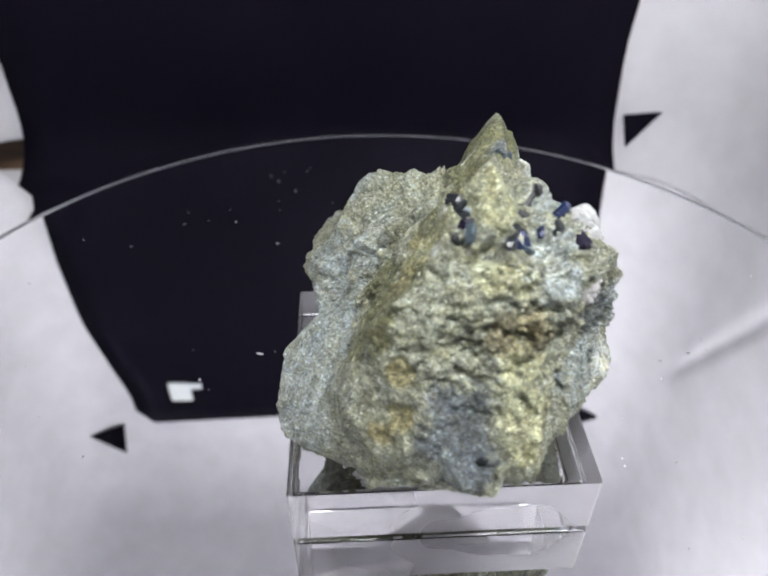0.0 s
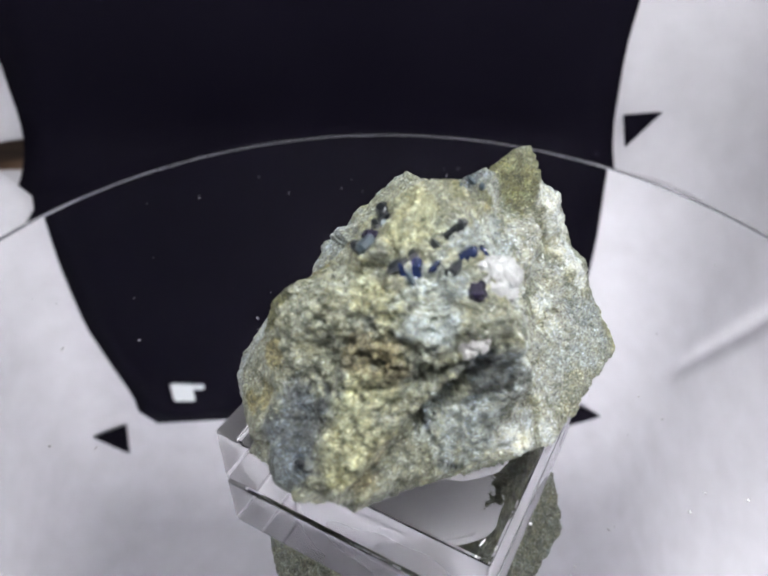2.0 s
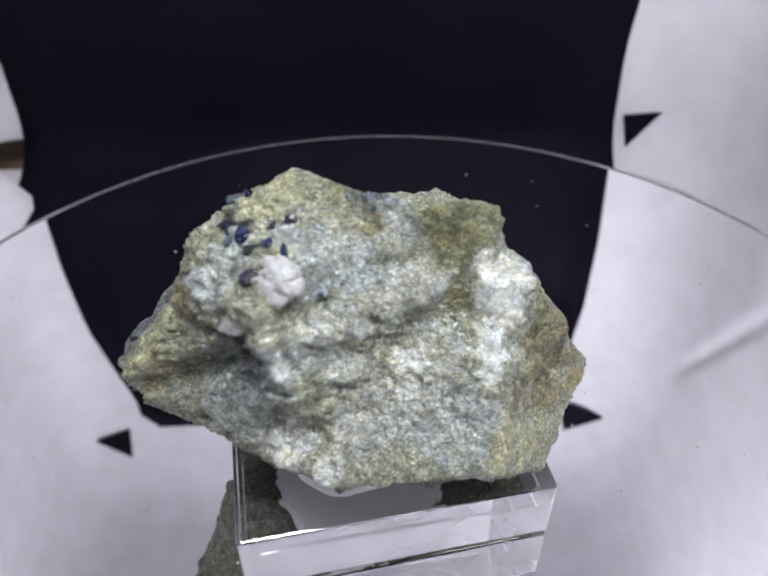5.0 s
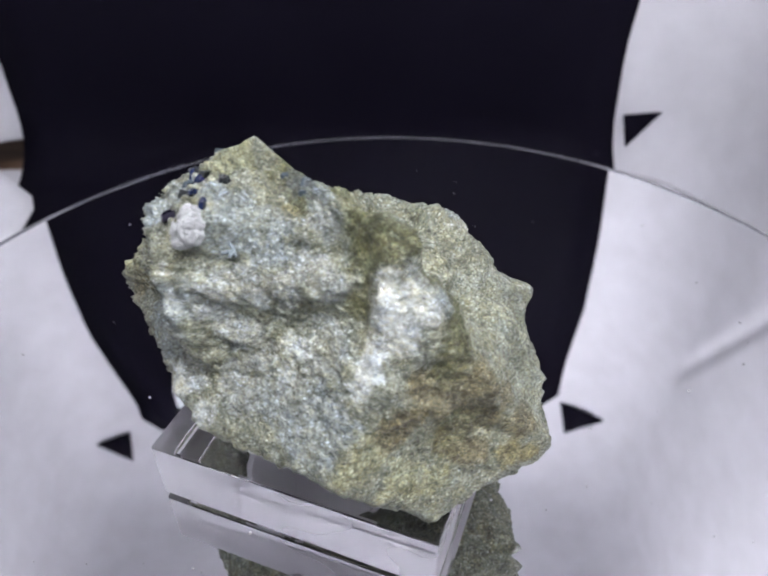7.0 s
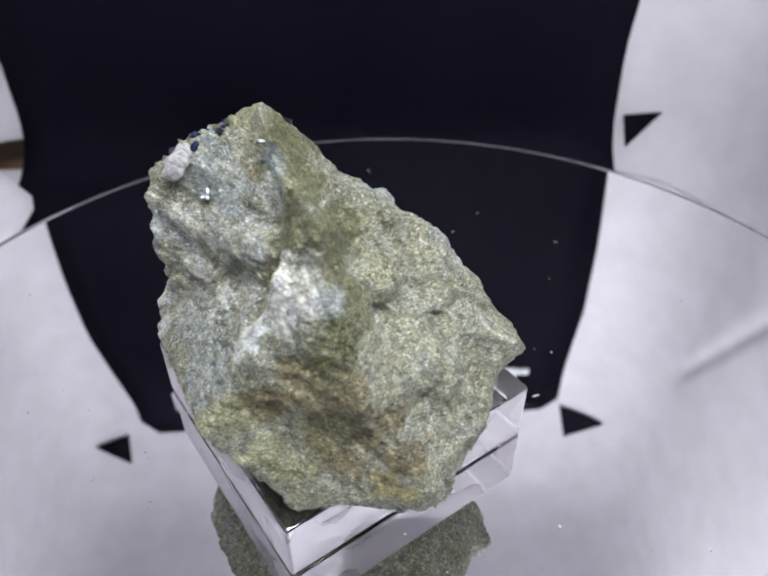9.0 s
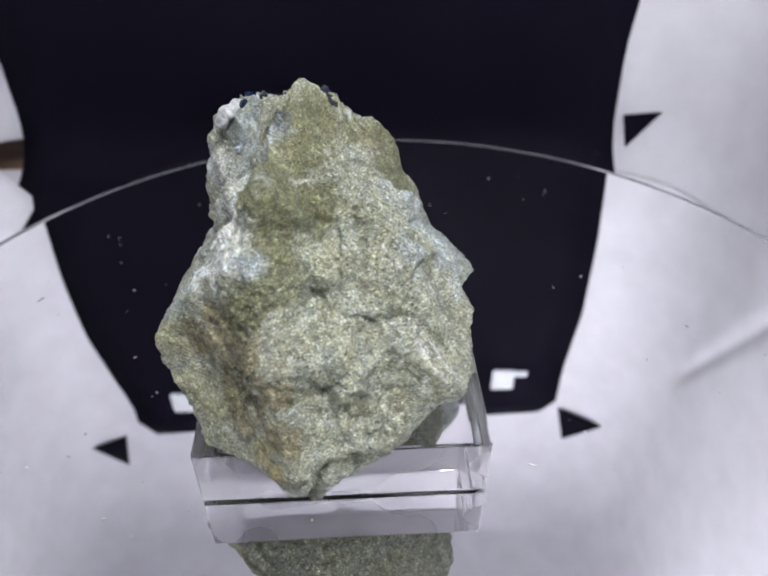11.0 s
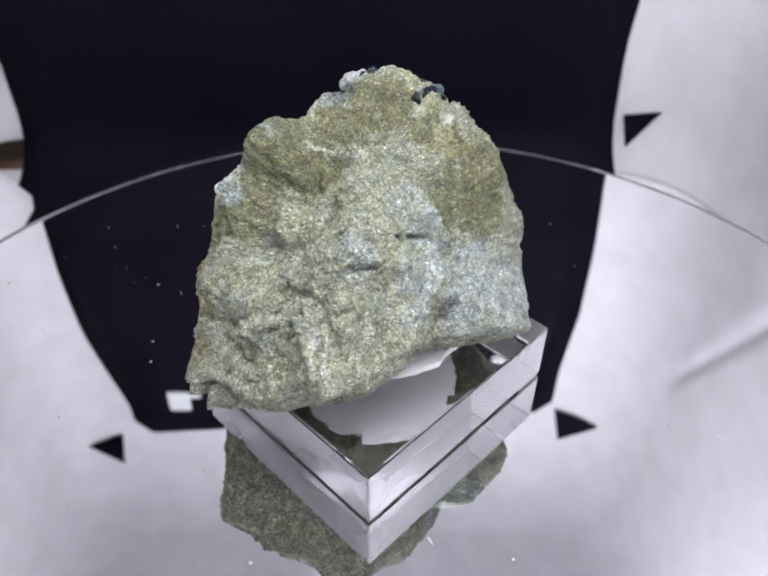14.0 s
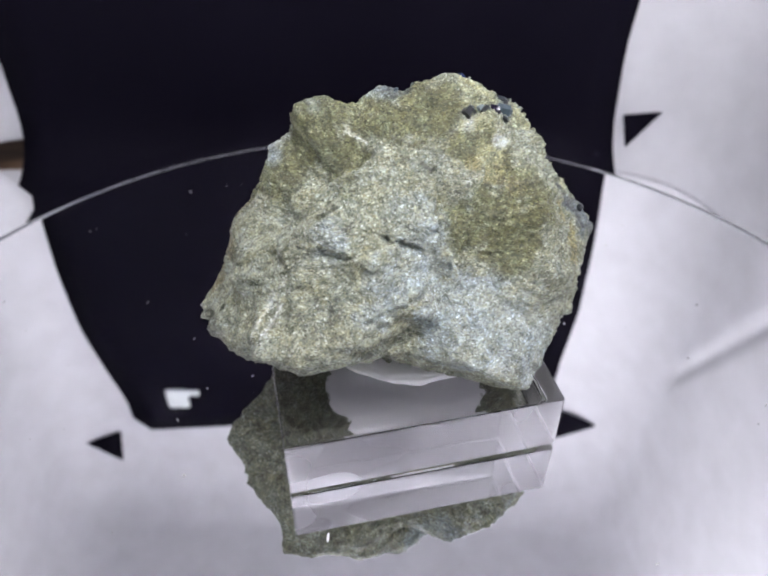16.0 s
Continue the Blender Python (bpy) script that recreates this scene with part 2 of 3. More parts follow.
def backdrop():
    """Black sheet: hangs on the back wall, sweeps down over the floor, with rounded top corners."""
    bm = bmesh.new()
    prof = [(FRONT + 0.02, FLOOR + 0.003)]
    for i in range(8):
        prof.append((FRONT + 0.02 + (0.172 - FRONT - 0.02) * (i + 1) / 8, FLOOR + 0.003))
    for i in range(1, 9):
        a = i / 8 * math.pi / 2
        prof.append((0.172 + 0.028 * math.sin(a), FLOOR + 0.003 + 0.028 * (1 - math.cos(a))))
    z1 = 0.2400
    for i in range(1, 25):
        prof.append((0.200, FLOOR + 0.031 + (z1 - FLOOR - 0.031) * i / 24))
    rows = []
    for y, z in prof:
        h = max(0.0, z)
        # side edges: waisted lower down, corners rounded off at the top
        lx = float(np.interp(z, (-0.06, -0.033, 0, 0.06, 0.12, 0.158, 0.194, 0.215, 0.25), (-0.1680, -0.1672, -0.1668, -0.172, -0.175, -0.1735, -0.1655, -0.1600, -0.1605)))
        rx = float(np.interp(h, (0, 0.06, 0.10, 0.15, 0.20, 0.25), (0.1035, 0.1075, 0.1104, 0.1110, 0.1068, 0.1072))) + 0.003 * max(0, -z / 0.05)
        r = 0.010
        top = z1 - z
        if y >= 0.1999 and top < r:
            c = r - math.sqrt(max(0, r * r - (r - top) ** 2))
            lx += c
            rx -= c
        row = []
        for j in range(17):
            u = j / 16
            tilt = (-0.0105 * (u - 0.5) * 2) * max(0, min(1, (z - 0.1) / 0.14))
            row.append(bm.verts.new((lx + (rx - lx) * u, y, z + tilt)))
        rows.append(row)
    for i in range(len(rows) - 1):
        for j in range(16):
            bm.faces.new((rows[i][j], rows[i][j + 1], rows[i + 1][j + 1], rows[i + 1][j]))
    bmesh.ops.recalc_face_normals(bm, faces=list(bm.faces))
    bmesh.ops.solidify(bm, geom=list(bm.faces), thickness=0.0006)
    ob = part("black_backdrop", bm, BLACK_CLOTH, None, smooth=True)
    tagged(ob, "black backdrop sheet hung on the back of the box", "backdrop")


def clip(x, z, tab):
    c = new("backdrop_clip")
    c.location = (x, 0.1985, z)
    part("plate", box_bm(0, 0, 0, 0.0135, 0.0022, 0.0165, 0.0014), CLIP_PLASTIC, c)
    part("tab", box_bm(tab * 0.010, 0, -0.0052, 0.0085, 0.0018, 0.0045, 0.0008), CLIP_PLASTIC, c)
    tagged(c, "small white plastic clip on the black backdrop", "clip", "backdrop clips")


# ---------------------------------------------------------------- turntable
def turntable():
    base = new("turntable_base")
    base.location = (0, 0, FLOOR + 0.004)
    bm = bmesh.new()
    bmesh.ops.create_cone(bm, cap_ends=True, segments=96, radius1=0.085, radius2=0.080, depth=0.040, matrix=Matrix.Translation((0, 0, 0.020)))
    part("drum", bm, DARK_PLASTIC, base)
    tagged(base, "dark plastic motor base under the mirror turntable", "turntable base")

    tt = new("mirror_turntable")
    tilt = Matrix.Rotation(radians(20), 4, "Z") @ Matrix.Rotation(radians(0.32), 4, "X") @ Matrix.Rotation(radians(-20), 4, "Z")
    off = Matrix.Translation((-0.0004, 0.0005, 0))
    r = 0.1220
    bm = bmesh.new()
    bmesh.ops.create_circle(bm, cap_ends=True, segments=256, radius=r - 0.0042)
    bmesh.ops.transform(bm, matrix=off @ tilt, verts=list(bm.verts))
    part("mirror", bm, MIRROR, tt, "round mirror plate with dust specks")
    bm = bmesh.new()
    prof = [(r - 0.0042, 0.0), (r - 0.0008, -0.0010), (r, -0.0018), (r, -0.0036), (r - 0.001, -0.0042), (r - 0.0042, -0.0042)]
    n = 256
    rings = [[bm.verts.new((a * math.cos(2 * math.pi * i / n), a * math.sin(2 * math.pi * i / n), z)) for i in range(n)] for a, z in prof]
    for k in range(len(rings) - 1):
        for i in range(n):
            bm.faces.new((rings[k][i], rings[k + 1][i], rings[k + 1][(i + 1) % n], rings[k][(i + 1) % n]))
    bmesh.ops.transform(bm, matrix=off @ tilt, verts=list(bm.verts))
    bmesh.ops.recalc_face_normals(bm, faces=list(bm.faces))
    part("rim", bm, RIM_GLASS, tt, "pale ground glass rim", smooth=True)
    bm = bmesh.new()
    bmesh.ops.create_cone(bm, cap_ends=True, segments=128, radius1=0.112, radius2=0.1175, depth=0.010, matrix=off @ tilt @ Matrix.Translation((0, 0, -0.0094)))
    part("platter", bm, DARK_PLASTIC, tt)
    # dust and scratches on the mirror
    rng = random.Random(4)
    bm = bmesh.new()
    for i in range(110):
        a, d = rng.uniform(0, 2 * math.pi), 0.105 * math.sqrt(rng.uniform(0.06, 0.96))
        s = 0.00011 * (1 + 2.2 * rng.random() ** 4)
        long = 1 + 3.0 * (rng.random() < 0.22)
        m = off @ tilt @ Matrix.Translation((d * math.cos(a), d * math.sin(a), 0.00008)) @ Matrix.Rotation(rng.uniform(0, 6.3), 4, "Z") @ Matrix.Diagonal((s * long, s, 0.00006, 1))
        bmesh.ops.create_icosphere(bm, subdivisions=1, radius=1, matrix=m)
    dust = part("dust", bm, DUST, tt, "pale dust specks on the mirror")
    tagged(dust, kind="stuff")
    tagged(tt, "round mirror turntable with a pale rim, slowly turning", "turntable")
    return tt


# ---------------------------------------------------------------- acrylic base
BASE_H = 0.0134


def display_base():
    base = new("display_base")
    bm = box_bm(0, 0, 0, 0.0508, 0.0508, BASE_H - 0.0004, 0.00045, 2)
    m = Matrix.Translation((0.0084, -0.0037, 0.0004 + (BASE_H - 0.0004) / 2)) @ Matrix.Rotation(radians(2.86), 4, "Z")
    bmesh.ops.transform(bm, matrix=m, verts=list(bm.verts))
    b = part("block", bm, ACRYLIC, base, "clear polished acrylic block")
    b.data.materials.append(ACRYLIC_SIDE)
    for p in b.data.polygons:
        if abs(p.normal.z) < 0.3:
            p.material_index = 1
    b.visible_shadow = False
    tagged(base, "square clear acrylic display block on the mirror", "display base")
    return base


def putty():
    """A flattened pad of whitish mounting putty between block and rock."""
    bm = bmesh.new()
    bmesh.ops.create_icosphere(bm, subdivisions=5, radius=1)
    for v in bm.verts:
        c = v.co.copy()
        k = 1 + 0.16 * noise.noise(Vector((c.x, c.y, 0)) * 1.6 + Vector((5, 1, 0))) + 0.05 * noise.noise(c * 6)
        v.co = Vector((0.0098 + 0.0188 * c.x * k, -0.0066 + 0.0182 * c.y * k, BASE_H + 0.0001 + 0.0011 * (1 + max(-1, min(1, c.z * 1.6)))))
    ob = part("mounting_putty", bm, PUTTY, None, smooth=True)
    return tagged(ob, "whitish mounting putty between rock and acrylic block", "putty")


# ---------------------------------------------------------------- the mineral specimen
HEART = Vector((0.011, -0.003, 0.036))
# cleavage faces of the rock's lumps: azimuth, elevation, distance from the heart in mm
LUMP_A = ((314, 72, 26.5), (232, 68, 13.0), (126, 14, 24.2), (34, 28, 12.2), (207, -16, 30.9), (289, 25, 32.1), (72, -76, 22.5),
          (222, 17, 14.0), (223, -29, 37.7), (334, -28, 17.0), (226, -70, 21.2), (320, 42, 29.4), (152, -20, 28.3), (176, -4, 13.0),
          (299, 46, 23.5), (74, 48, 16.5))
LUMP_B = ((143, 26, 12.4), (46, 2, 26.8), (166, 44, 12.2), (210, 42, 15.6), (81, 26, 25.7), (136, -90, 22.7), (242, -29, 35.1),
          (102, 31, 22.6), (260, -34, 34.7), (333, -18, 20.8), (152, -42, 23.7), (108, 3, 35.6), (278, 45, 25.3), (225, 14, 28.1),
          (9, 47, 21.4), (18, 8, 17.0))
LUMP_C = ((41, 86, 20.8), (34, 19, 12.0), (159, 49, 15.0), (184, 1, 23.9), (188, -43, 23.0), (137, -34, 31.7), (114, 13, 29.6),
          (260, 27, 28.6), (70, 42, 22.0), (309, -57, 20.4), (319, 8, 28.6), (109, -89, 22.9), (212, 33, 16.5), (352, -6, 23.4),
          (76, 51, 15.0), (305, 67, 26.2))
LUMP_D = ((265, -28, 34.2), (177, 37, 15.1), (148, 40, 11.7), (265, 34, 29.7), (357, -35, 27.0), (225, 24, 26.9), (245, 50, 27.0),
          (325, 9, 26.8), (163, -73, 17.6), (184, 23, 17.2), (323, -34, 27.2), (49, 12, 25.6), (356, 33, 17.9), (23, 31, 22.2),
          (213, -1, 28.2), (88, 31, 24.0))
LUMP_E = ((103, -31, 32.6), (318, -33, 25.7), (198, 28, 17.7), (50, -15, 15.3), (164, -67, 15.5), (142, 42, 21.3), (6, 51, 17.9),
          (27, 70, 21.7), (95, 23, 19.4), (163, 29, 21.0), (131, -18, 32.8), (5, 8, 14.9), (306, -61, 26.2), (284, -2, 19.9),
          (299, -6, 31.8), (122, 78, 10.2))
LUMP_F = ((156, -9, 19.0), (0, -16, 24.6), (226, 30, 19.5), (74, -42, 12.3), (241, 51, 22.7), (23, 22, 5.5), (214, 55, 15.4),
          (186, 36, 17.7), (105, 74, 17.4), (283, -27, 34.3), (250, -14, 7.3), (62, 42, 15.9), (115, 26, 25.0), (299, 12, 30.8),
          (96, 64, 17.7), (137, 23, 23.9))
LUMPS = (LUMP_A, LUMP_B, LUMP_C, LUMP_D, LUMP_E, LUMP_F)
# broad dents and swells of the broken faces: azimuth, elevation, depth (-) or height in mm
DENTS_EAST = ((1, 14, -0.8), (4, -17, 0.6), (5, -45, 0.4), (8, 2, 0.4), (11, 29, -0.7), (17, 44, 1.4), (23, -10, 0.6), (23, 1, -1), (25, -24, -0.1),
    (25, 60, -2.8), (27, -40, 0.3), (27, 27, -2.4), (34, -21, 1.5), (35, 8, 1), (40, 57, -1.9), (41, -15, -1.7), (42, 25, -1), (44, 43, -0.9),
    (317, -22, 0.1), (318, 0, -2.1), (321, -13, 1.1), (322, -40, 0.4), (326, 28, 1.9), (327, 41, -2), (330, 7, 1.5), (335, 20, -2.8), (337, -22, 0.4),
    (339, 0, -1.7), (341, 48, -0.9), (344, 12, 1), (346, 28, -1.7), (348, -26, 0.4), (356, 2, -0.7), (358, 51, -1.2),)
DENTS_NORTH = ((52, -38, 0.5), (56, -17, -1.4), (56, 82, 2.2), (57, -6, 1), (58, 5, -1.4), (61, 32, 1.6), (63, 52, 3.8), (64, 42, -2), (67, -41, 0.6),
    (70, -12, -2.1), (73, 21, -0.3), (77, 43, -2.6), (79, -2, 2.4), (84, -38, -0.6), (84, -18, 1.6), (85, 58, -1), (88, -28, 1.5), (89, -6, -1.4),
    (89, 12, -3.4), (93, -15, -4.9), (94, 25, 2.1), (99, -2, 3.9), (99, 48, -0.4), (104, 10, -1.1), (109, -6, -2.3), (110, -45, 0.9), (113, -27, 3.9),
    (113, 20, -3.1), (114, -34, -2.1), (115, -11, -2), (116, 0, -1.8), (118, 59, 0.9), (121, 31, -0.6), (122, 44, -2.1), (127, 7, 2.3),
    (131, -13, 1.4), (132, 69, -0.5),)
DENTS_WEST = ((135, -43, 0.5), (141, -17, -0.4), (147, 6, -1.8), (152, 26, 0.8), (154, 44, -1.2), (155, -23, 0.8), (163, 60, 0.9), (164, -2, 0.3),
    (175, 23, -1), (178, -15, -2.8), (182, -37, 0.9), (184, -2, 1.1), (192, 7, -0.8), (195, 23, 0.5), (199, -4, -2.3), (199, 46, 0.8),
    (200, -22, -0.9), (205, -41, 0.5), (206, 87, 0.6), (218, 55, -0.3), (222, 10, -1.8), (224, -33, 0.5), (224, -3, -1.6),)
DENTS_SOUTH = ((226, -17, 0.7), (226, 30, -2.3), (231, 46, 1.2), (234, 11, -1.6), (235, 22, 0.7), (236, -3, 1.8), (240, -12, 0.5), (245, -42, 0.3),
    (247, 43, -2.1), (248, 16, 1.3), (254, 76, -0.9), (257, -21, 0.5), (264, -34, 0.2), (266, 0, -0.4), (267, 11, -1.8), (268, 34, 1.3), (277, 7, 1.4),
    (278, 53, 0.3), (279, -6, 1.3), (286, 29, 0.9), (288, 15, -1.7), (290, -41, 0.4), (291, 1, -0.9), (292, 44, -0.8), (299, -17, 0.7), (302, 9, -1.2),
    (306, 51, 2.7), (309, 26, -1.4), (309, 67, 0.5), (310, 38, 1.4),)
DENTS = DENTS_EAST + DENTS_NORTH + DENTS_WEST + DENTS_SOUTH
# tones of the surface: x, y, z and radius of each zone in mm
CREAM = ((13.3, -17.8, 60.5, 4), (15.4, 1.9, 56.9, 2), (18, -36.6, 39.7, 4), (17.2, -36.5, 39.8, 4), (7, -16.9, 55.6, 2.6), (5.4, -18.4, 52.4, 2),)
BLUE_GREY_1 = ((-10.6, -16.2, 30, 7), (-12.6, -23.8, 24.6, 6), (-4.6, -5.2, 43.2, 5), (20.9, -25.6, 53.8, 3.5), (26.5, -25.5, 37.7, 4.5),
    (22, -25.5, 53.6, 3.5), (20.9, -22.5, 55.5, 3), (23.9, -12.2, 55.4, 4), (34.2, 4.8, 33.1, 5), (31.8, -20, 44.5, 4), (28.6, -23.6, 35.6, 5),
    (33.2, 4.5, 34.3, 5), (19.9, 13.7, 52.9, 2.2), (19.2, 17, 49, 2.6), (22.2, -8, 53.6, 4), (-8.7, -8.3, 33, 5), (-14.2, -8.3, 27.4, 4),
    (-8.9, 2.2, 39.5, 3), (-4.6, 9.7, 41.9, 2.2), (-7.9, -3.7, 39.4, 4),)
BLUE_GREY_2 = ((-8.8, -12.1, 32.9, 5), (-12.8, -20.1, 26.4, 6), (-0.2, -3.4, 47.6, 3.2), (-4.5, 9.5, 46.1, 2.6),)
BLUE_GREY = BLUE_GREY_1 + BLUE_GREY_2
LIGHT_OLIVE = ((-0.5, -1.2, 47.9, 5), (6.9, -28.6, 49.9, 5), (26.8, 0.2, 42.1, 6), (7.3, 12.3, 44.9, 7), (6.1, 21.4, 37.8, 8), (7.7, 16.8, 39.6, 7),
    (-1, 20.9, 33, 8), (0.9, 0.3, 49.3, 5), (1.7, 0.2, 50.4, 4), (-4.9, 18.9, 36, 7),)
SLATE = ((10.7, -37, 37.3, 4.6), (10.1, -40.6, 34.1, 3), (27.7, -23, 45.9, 3), (9.8, -36.9, 37.1, 3.6), (29.7, -21.9, 43.3, 3), (16.6, -4.3, 60, 2.4),)
GROOVES_1 = ((25.2, -25.7, 42, 22.6, -30.8, 37, 1.6, 1.5), (22.6, -30.8, 37, 20.2, -37.8, 33.3, 1.5, 1.5),
    (20.8, -30.5, 46.4, 27.1, -23.4, 47.5, 1.2, 0.9), (28.4, -22.9, 41, 31.8, -20.1, 42, 0.9, 0.7), (32.1, -14.3, 35.9, 31.3, -6.4, 34.9, 0.7, 0.7),
    (32.1, -15.7, 41.4, 30.1, -10.4, 38.9, 0.6, 0.5), (29.4, -17.7, 51.8, 25.4, -12.3, 50.8, 0.8, 0.8), (32.5, -14.6, 39.2, 29.6, -9, 38.1, 0.7, 0.6),
    (-4.3, 0.8, 43.9, -5.2, -4.6, 41.9, 0.5, 1.5), (0.5, -17.4, 46.1, -5.5, -12.7, 36, 1.2, 1), (7.1, -24.3, 52.8, 2.2, -21.4, 49.3, 1, 0.6),)
GROOVES_2 = ((2.7, -30.5, 45.3, 12.4, -30.9, 46.1, 0.8, 0.5), (8.7, -29.5, 49.4, 19.9, -30.5, 47.3, 0.9, 0.6),
    (9.1, -25.8, 53.4, 16.9, -20.7, 57.9, 0.9, 0.9), (20.5, -0, 51.5, 19.1, 1, 51.3, 0.6, 0.6), (29.3, -22, 48.2, 24.1, -27.7, 39.2, 1.6, 1.2),
    (3.9, -9.3, 50.7, -3.7, -11.1, 40.4, 1, 0.9),
    (22, -35, 31.5, 28.1, -26.5, 30.3, 0.7, 0.7), (22, -5.3, 52.7, 20.2, -1, 52.2, 0.6, 0.4),)
GROOVES = GROOVES_1 + GROOVES_2
VEINS = ((-5.9, 23.2, 29.1, -5.9, 20.6, 34.4, 0.35), (-5.9, 20.6, 34.4, -3.4, 16.7, 38.7, 0.3), (-8.6, 23, 31.4, -4.9, 19.4, 35.5, 0.35),
    (-2.1, 13.1, 45.4, 0.3, 10.4, 47.4, 0.4), (3.7, 25.3, 30.8, -6.6, 18.2, 35.1, 0.3), (-6.6, 18.2, 35.1, -10.9, 22.1, 30.9, 0.35),
    (13.2, 3.6, 53.9, 11.4, 1.5, 53.3, 0.4), (31.4, -17.2, 34.5, 30.9, -19.5, 51.5, 0.5),)
OLIVE = ((14.4, 8.1, 54.3, 4), (16.1, 12.2, 50.3, 4), (11.1, 4.8, 50.3, 4), (14, 15.6, 45, 3.5), (-0.4, -17.6, 44.7, 4), (-1.3, -13.7, 42.6, 3.5),
    (-3.1, -20.4, 39.1, 4), (-1, -25.9, 46.2, 3.5), (11.5, -9.2, 57.7, 4), (12.1, -3.6, 56.4, 3.5), (18, 4.5, 55.8, 2), (20, 4.9, 52.4, 2),
    (23.7, 6.5, 47.2, 1.8), (13.1, 1.5, 55.3, 2), (4.2, -19.8, 50.9, 2.4), (2.1, -23.4, 49.6, 2.2), (6.7, -17.6, 55, 2.2), (17.6, 4.7, 56.8, 3),
    (20.3, 8.2, 55.1, 2.6), (20.9, 6.9, 52.5, 2.2), (21.8, 19.4, 39.2, 3), (23, 20.7, 27.7, 3.5),)
RUST = ((3.3, -19, 49.8, 1.8), (4.7, -15.7, 51.5, 1.5), (1.5, -22.1, 48.7, 1.5), (18.5, 29, 21.4, 2.2), (16.5, 31.4, 20.3, 1.8),
    (2.1, -34.2, 36.9, 1.8), (-0.5, -34.3, 33.5, 1.5), (19.2, -5.4, 56.9, 1.2), (2, -31.5, 42.3, 1.8),)
LIGHT_OLIVE_2 = ((6.1, -4.5, 51.5, 2.6), (1.4, -2.2, 49, 3), (-0.6, 2.9, 48.2, 3), (7.5, 9.9, 46.4, 3), (-6.2, 8.5, 39.6, 4), (4.6, 26.3, 32.3, 4),
    (0.6, 6, 49.2, 3.4), (2.5, 11.5, 45.9, 3.4), (0.9, 19.9, 36.8, 4), (4.3, 25.2, 33.7, 3.4), (7.4, 27.4, 26.8, 3.4), (-1.3, 3.2, 47.6, 4),
    (-7.1, 0.8, 41.5, 3.4),)
BLUE_GREY_3 = ((-9.5, -13.5, 31.9, 3), (-13.9, -16, 27, 3.4), (-10.6, -6, 33.9, 3), (-16.2, -10.6, 26.9, 3), (-10.6, 0.2, 36.8, 2),
    (-12.2, 3.3, 35.2, 2.6), (17.8, -1.9, 59, 2), (33.8, 0.2, 33.5, 3), (34.2, 5.7, 33.2, 2.6), (32.9, -3.2, 33.9, 3), (-13.2, -13.9, 28.6, 3.4),
    (-13.6, -21.3, 25.1, 3.4), (-7.4, -15.4, 33.2, 3), (-6, -6.8, 38.1, 3.4), (23, -10.9, 55.2, 3), (22.1, -16, 58.9, 2), (21.2, -25, 53.9, 2),
    (22.9, -7.8, 52.4, 2.4),)
PALE = ((21.8, 10, 51.6, 2), (21.6, 13.6, 50.5, 2.2), (22.4, 16.3, 49, 2), (24, 10.6, 47.6, 2.2), (28.4, 10.3, 42.1, 2), (30.8, 9.5, 39.2, 1.6),
    (24.9, 13.4, 45.3, 2.2), (26.5, -6.8, 45.6, 1.3), (27.6, -2.2, 40.6, 1.6), (30.3, -1.2, 37.6, 1.4), (23.9, 12, 47.5, 1.8), (26.4, 10.3, 43.6, 1.8),
    (28.1, -0.1, 40.4, 1.6), (30.5, -1.2, 37.3, 1.8), (26.7, -7.2, 46.3, 1.2), (32.1, -18.2, 45.8, 1.4), (31, -21.5, 31.5, 1.6),
    (34, -18.4, 30.4, 1.8), (35.5, -13.3, 29.2, 1.8), (31.8, -19.9, 32.3, 2.2), (32, -19.9, 32, 1.8), (6.5, -20.2, 54.1, 1.2), (7.7, -15.6, 56.6, 1),)
BROWN = ((21, 22, 36.3, 3.4), (23.6, 19.7, 33.5, 3), (19.2, 24.6, 30, 3.4), (28, 16.1, 33.6, 3), (24.9, 16.5, 38.7, 2.2), (23.3, 20.6, 27.3, 3),
    (14.9, -30.5, 48.3, 2.4), (18.5, -30, 49.1, 2), (20.3, -34.9, 37.9, 2.2), (20.2, -37.1, 34.3, 2), (19.4, -30.7, 46.9, 2),)
CREAM_2 = ((33.4, 12.4, 30.6, 3), (31.1, 16.3, 24, 3), (27.7, 20, 21.5, 2.6), (36.3, 11.1, 29.6, 2.4), (13, -26.3, 54.3, 2.4), (18.4, -26.9, 54, 2.2),
    (18.2, -32.4, 44.1, 2.4), (17.5, -37.4, 38.8, 2.2), (18.4, -39.4, 36.3, 1.8), (16.4, -32.7, 44.1, 2), (16.3, -36.9, 39.6, 2.2),
    (16.6, -35.7, 40.9, 2.4), (18, -39.4, 36.5, 2), (14.4, -15.7, 61.9, 1.6),)
SLATE_2 = ((11.4, -36.3, 38.4, 2.8), (10.8, -38.9, 35.7, 2.4), (10, -36.4, 37.7, 2.6), (16.4, -5.5, 59.8, 1.6), (17.3, -3.1, 59.6, 1.4),
    (6.6, -36.9, 36.2, 2.6), (28.8, -22.7, 42.4, 2.2), (30.5, -21.1, 44.5, 2),)
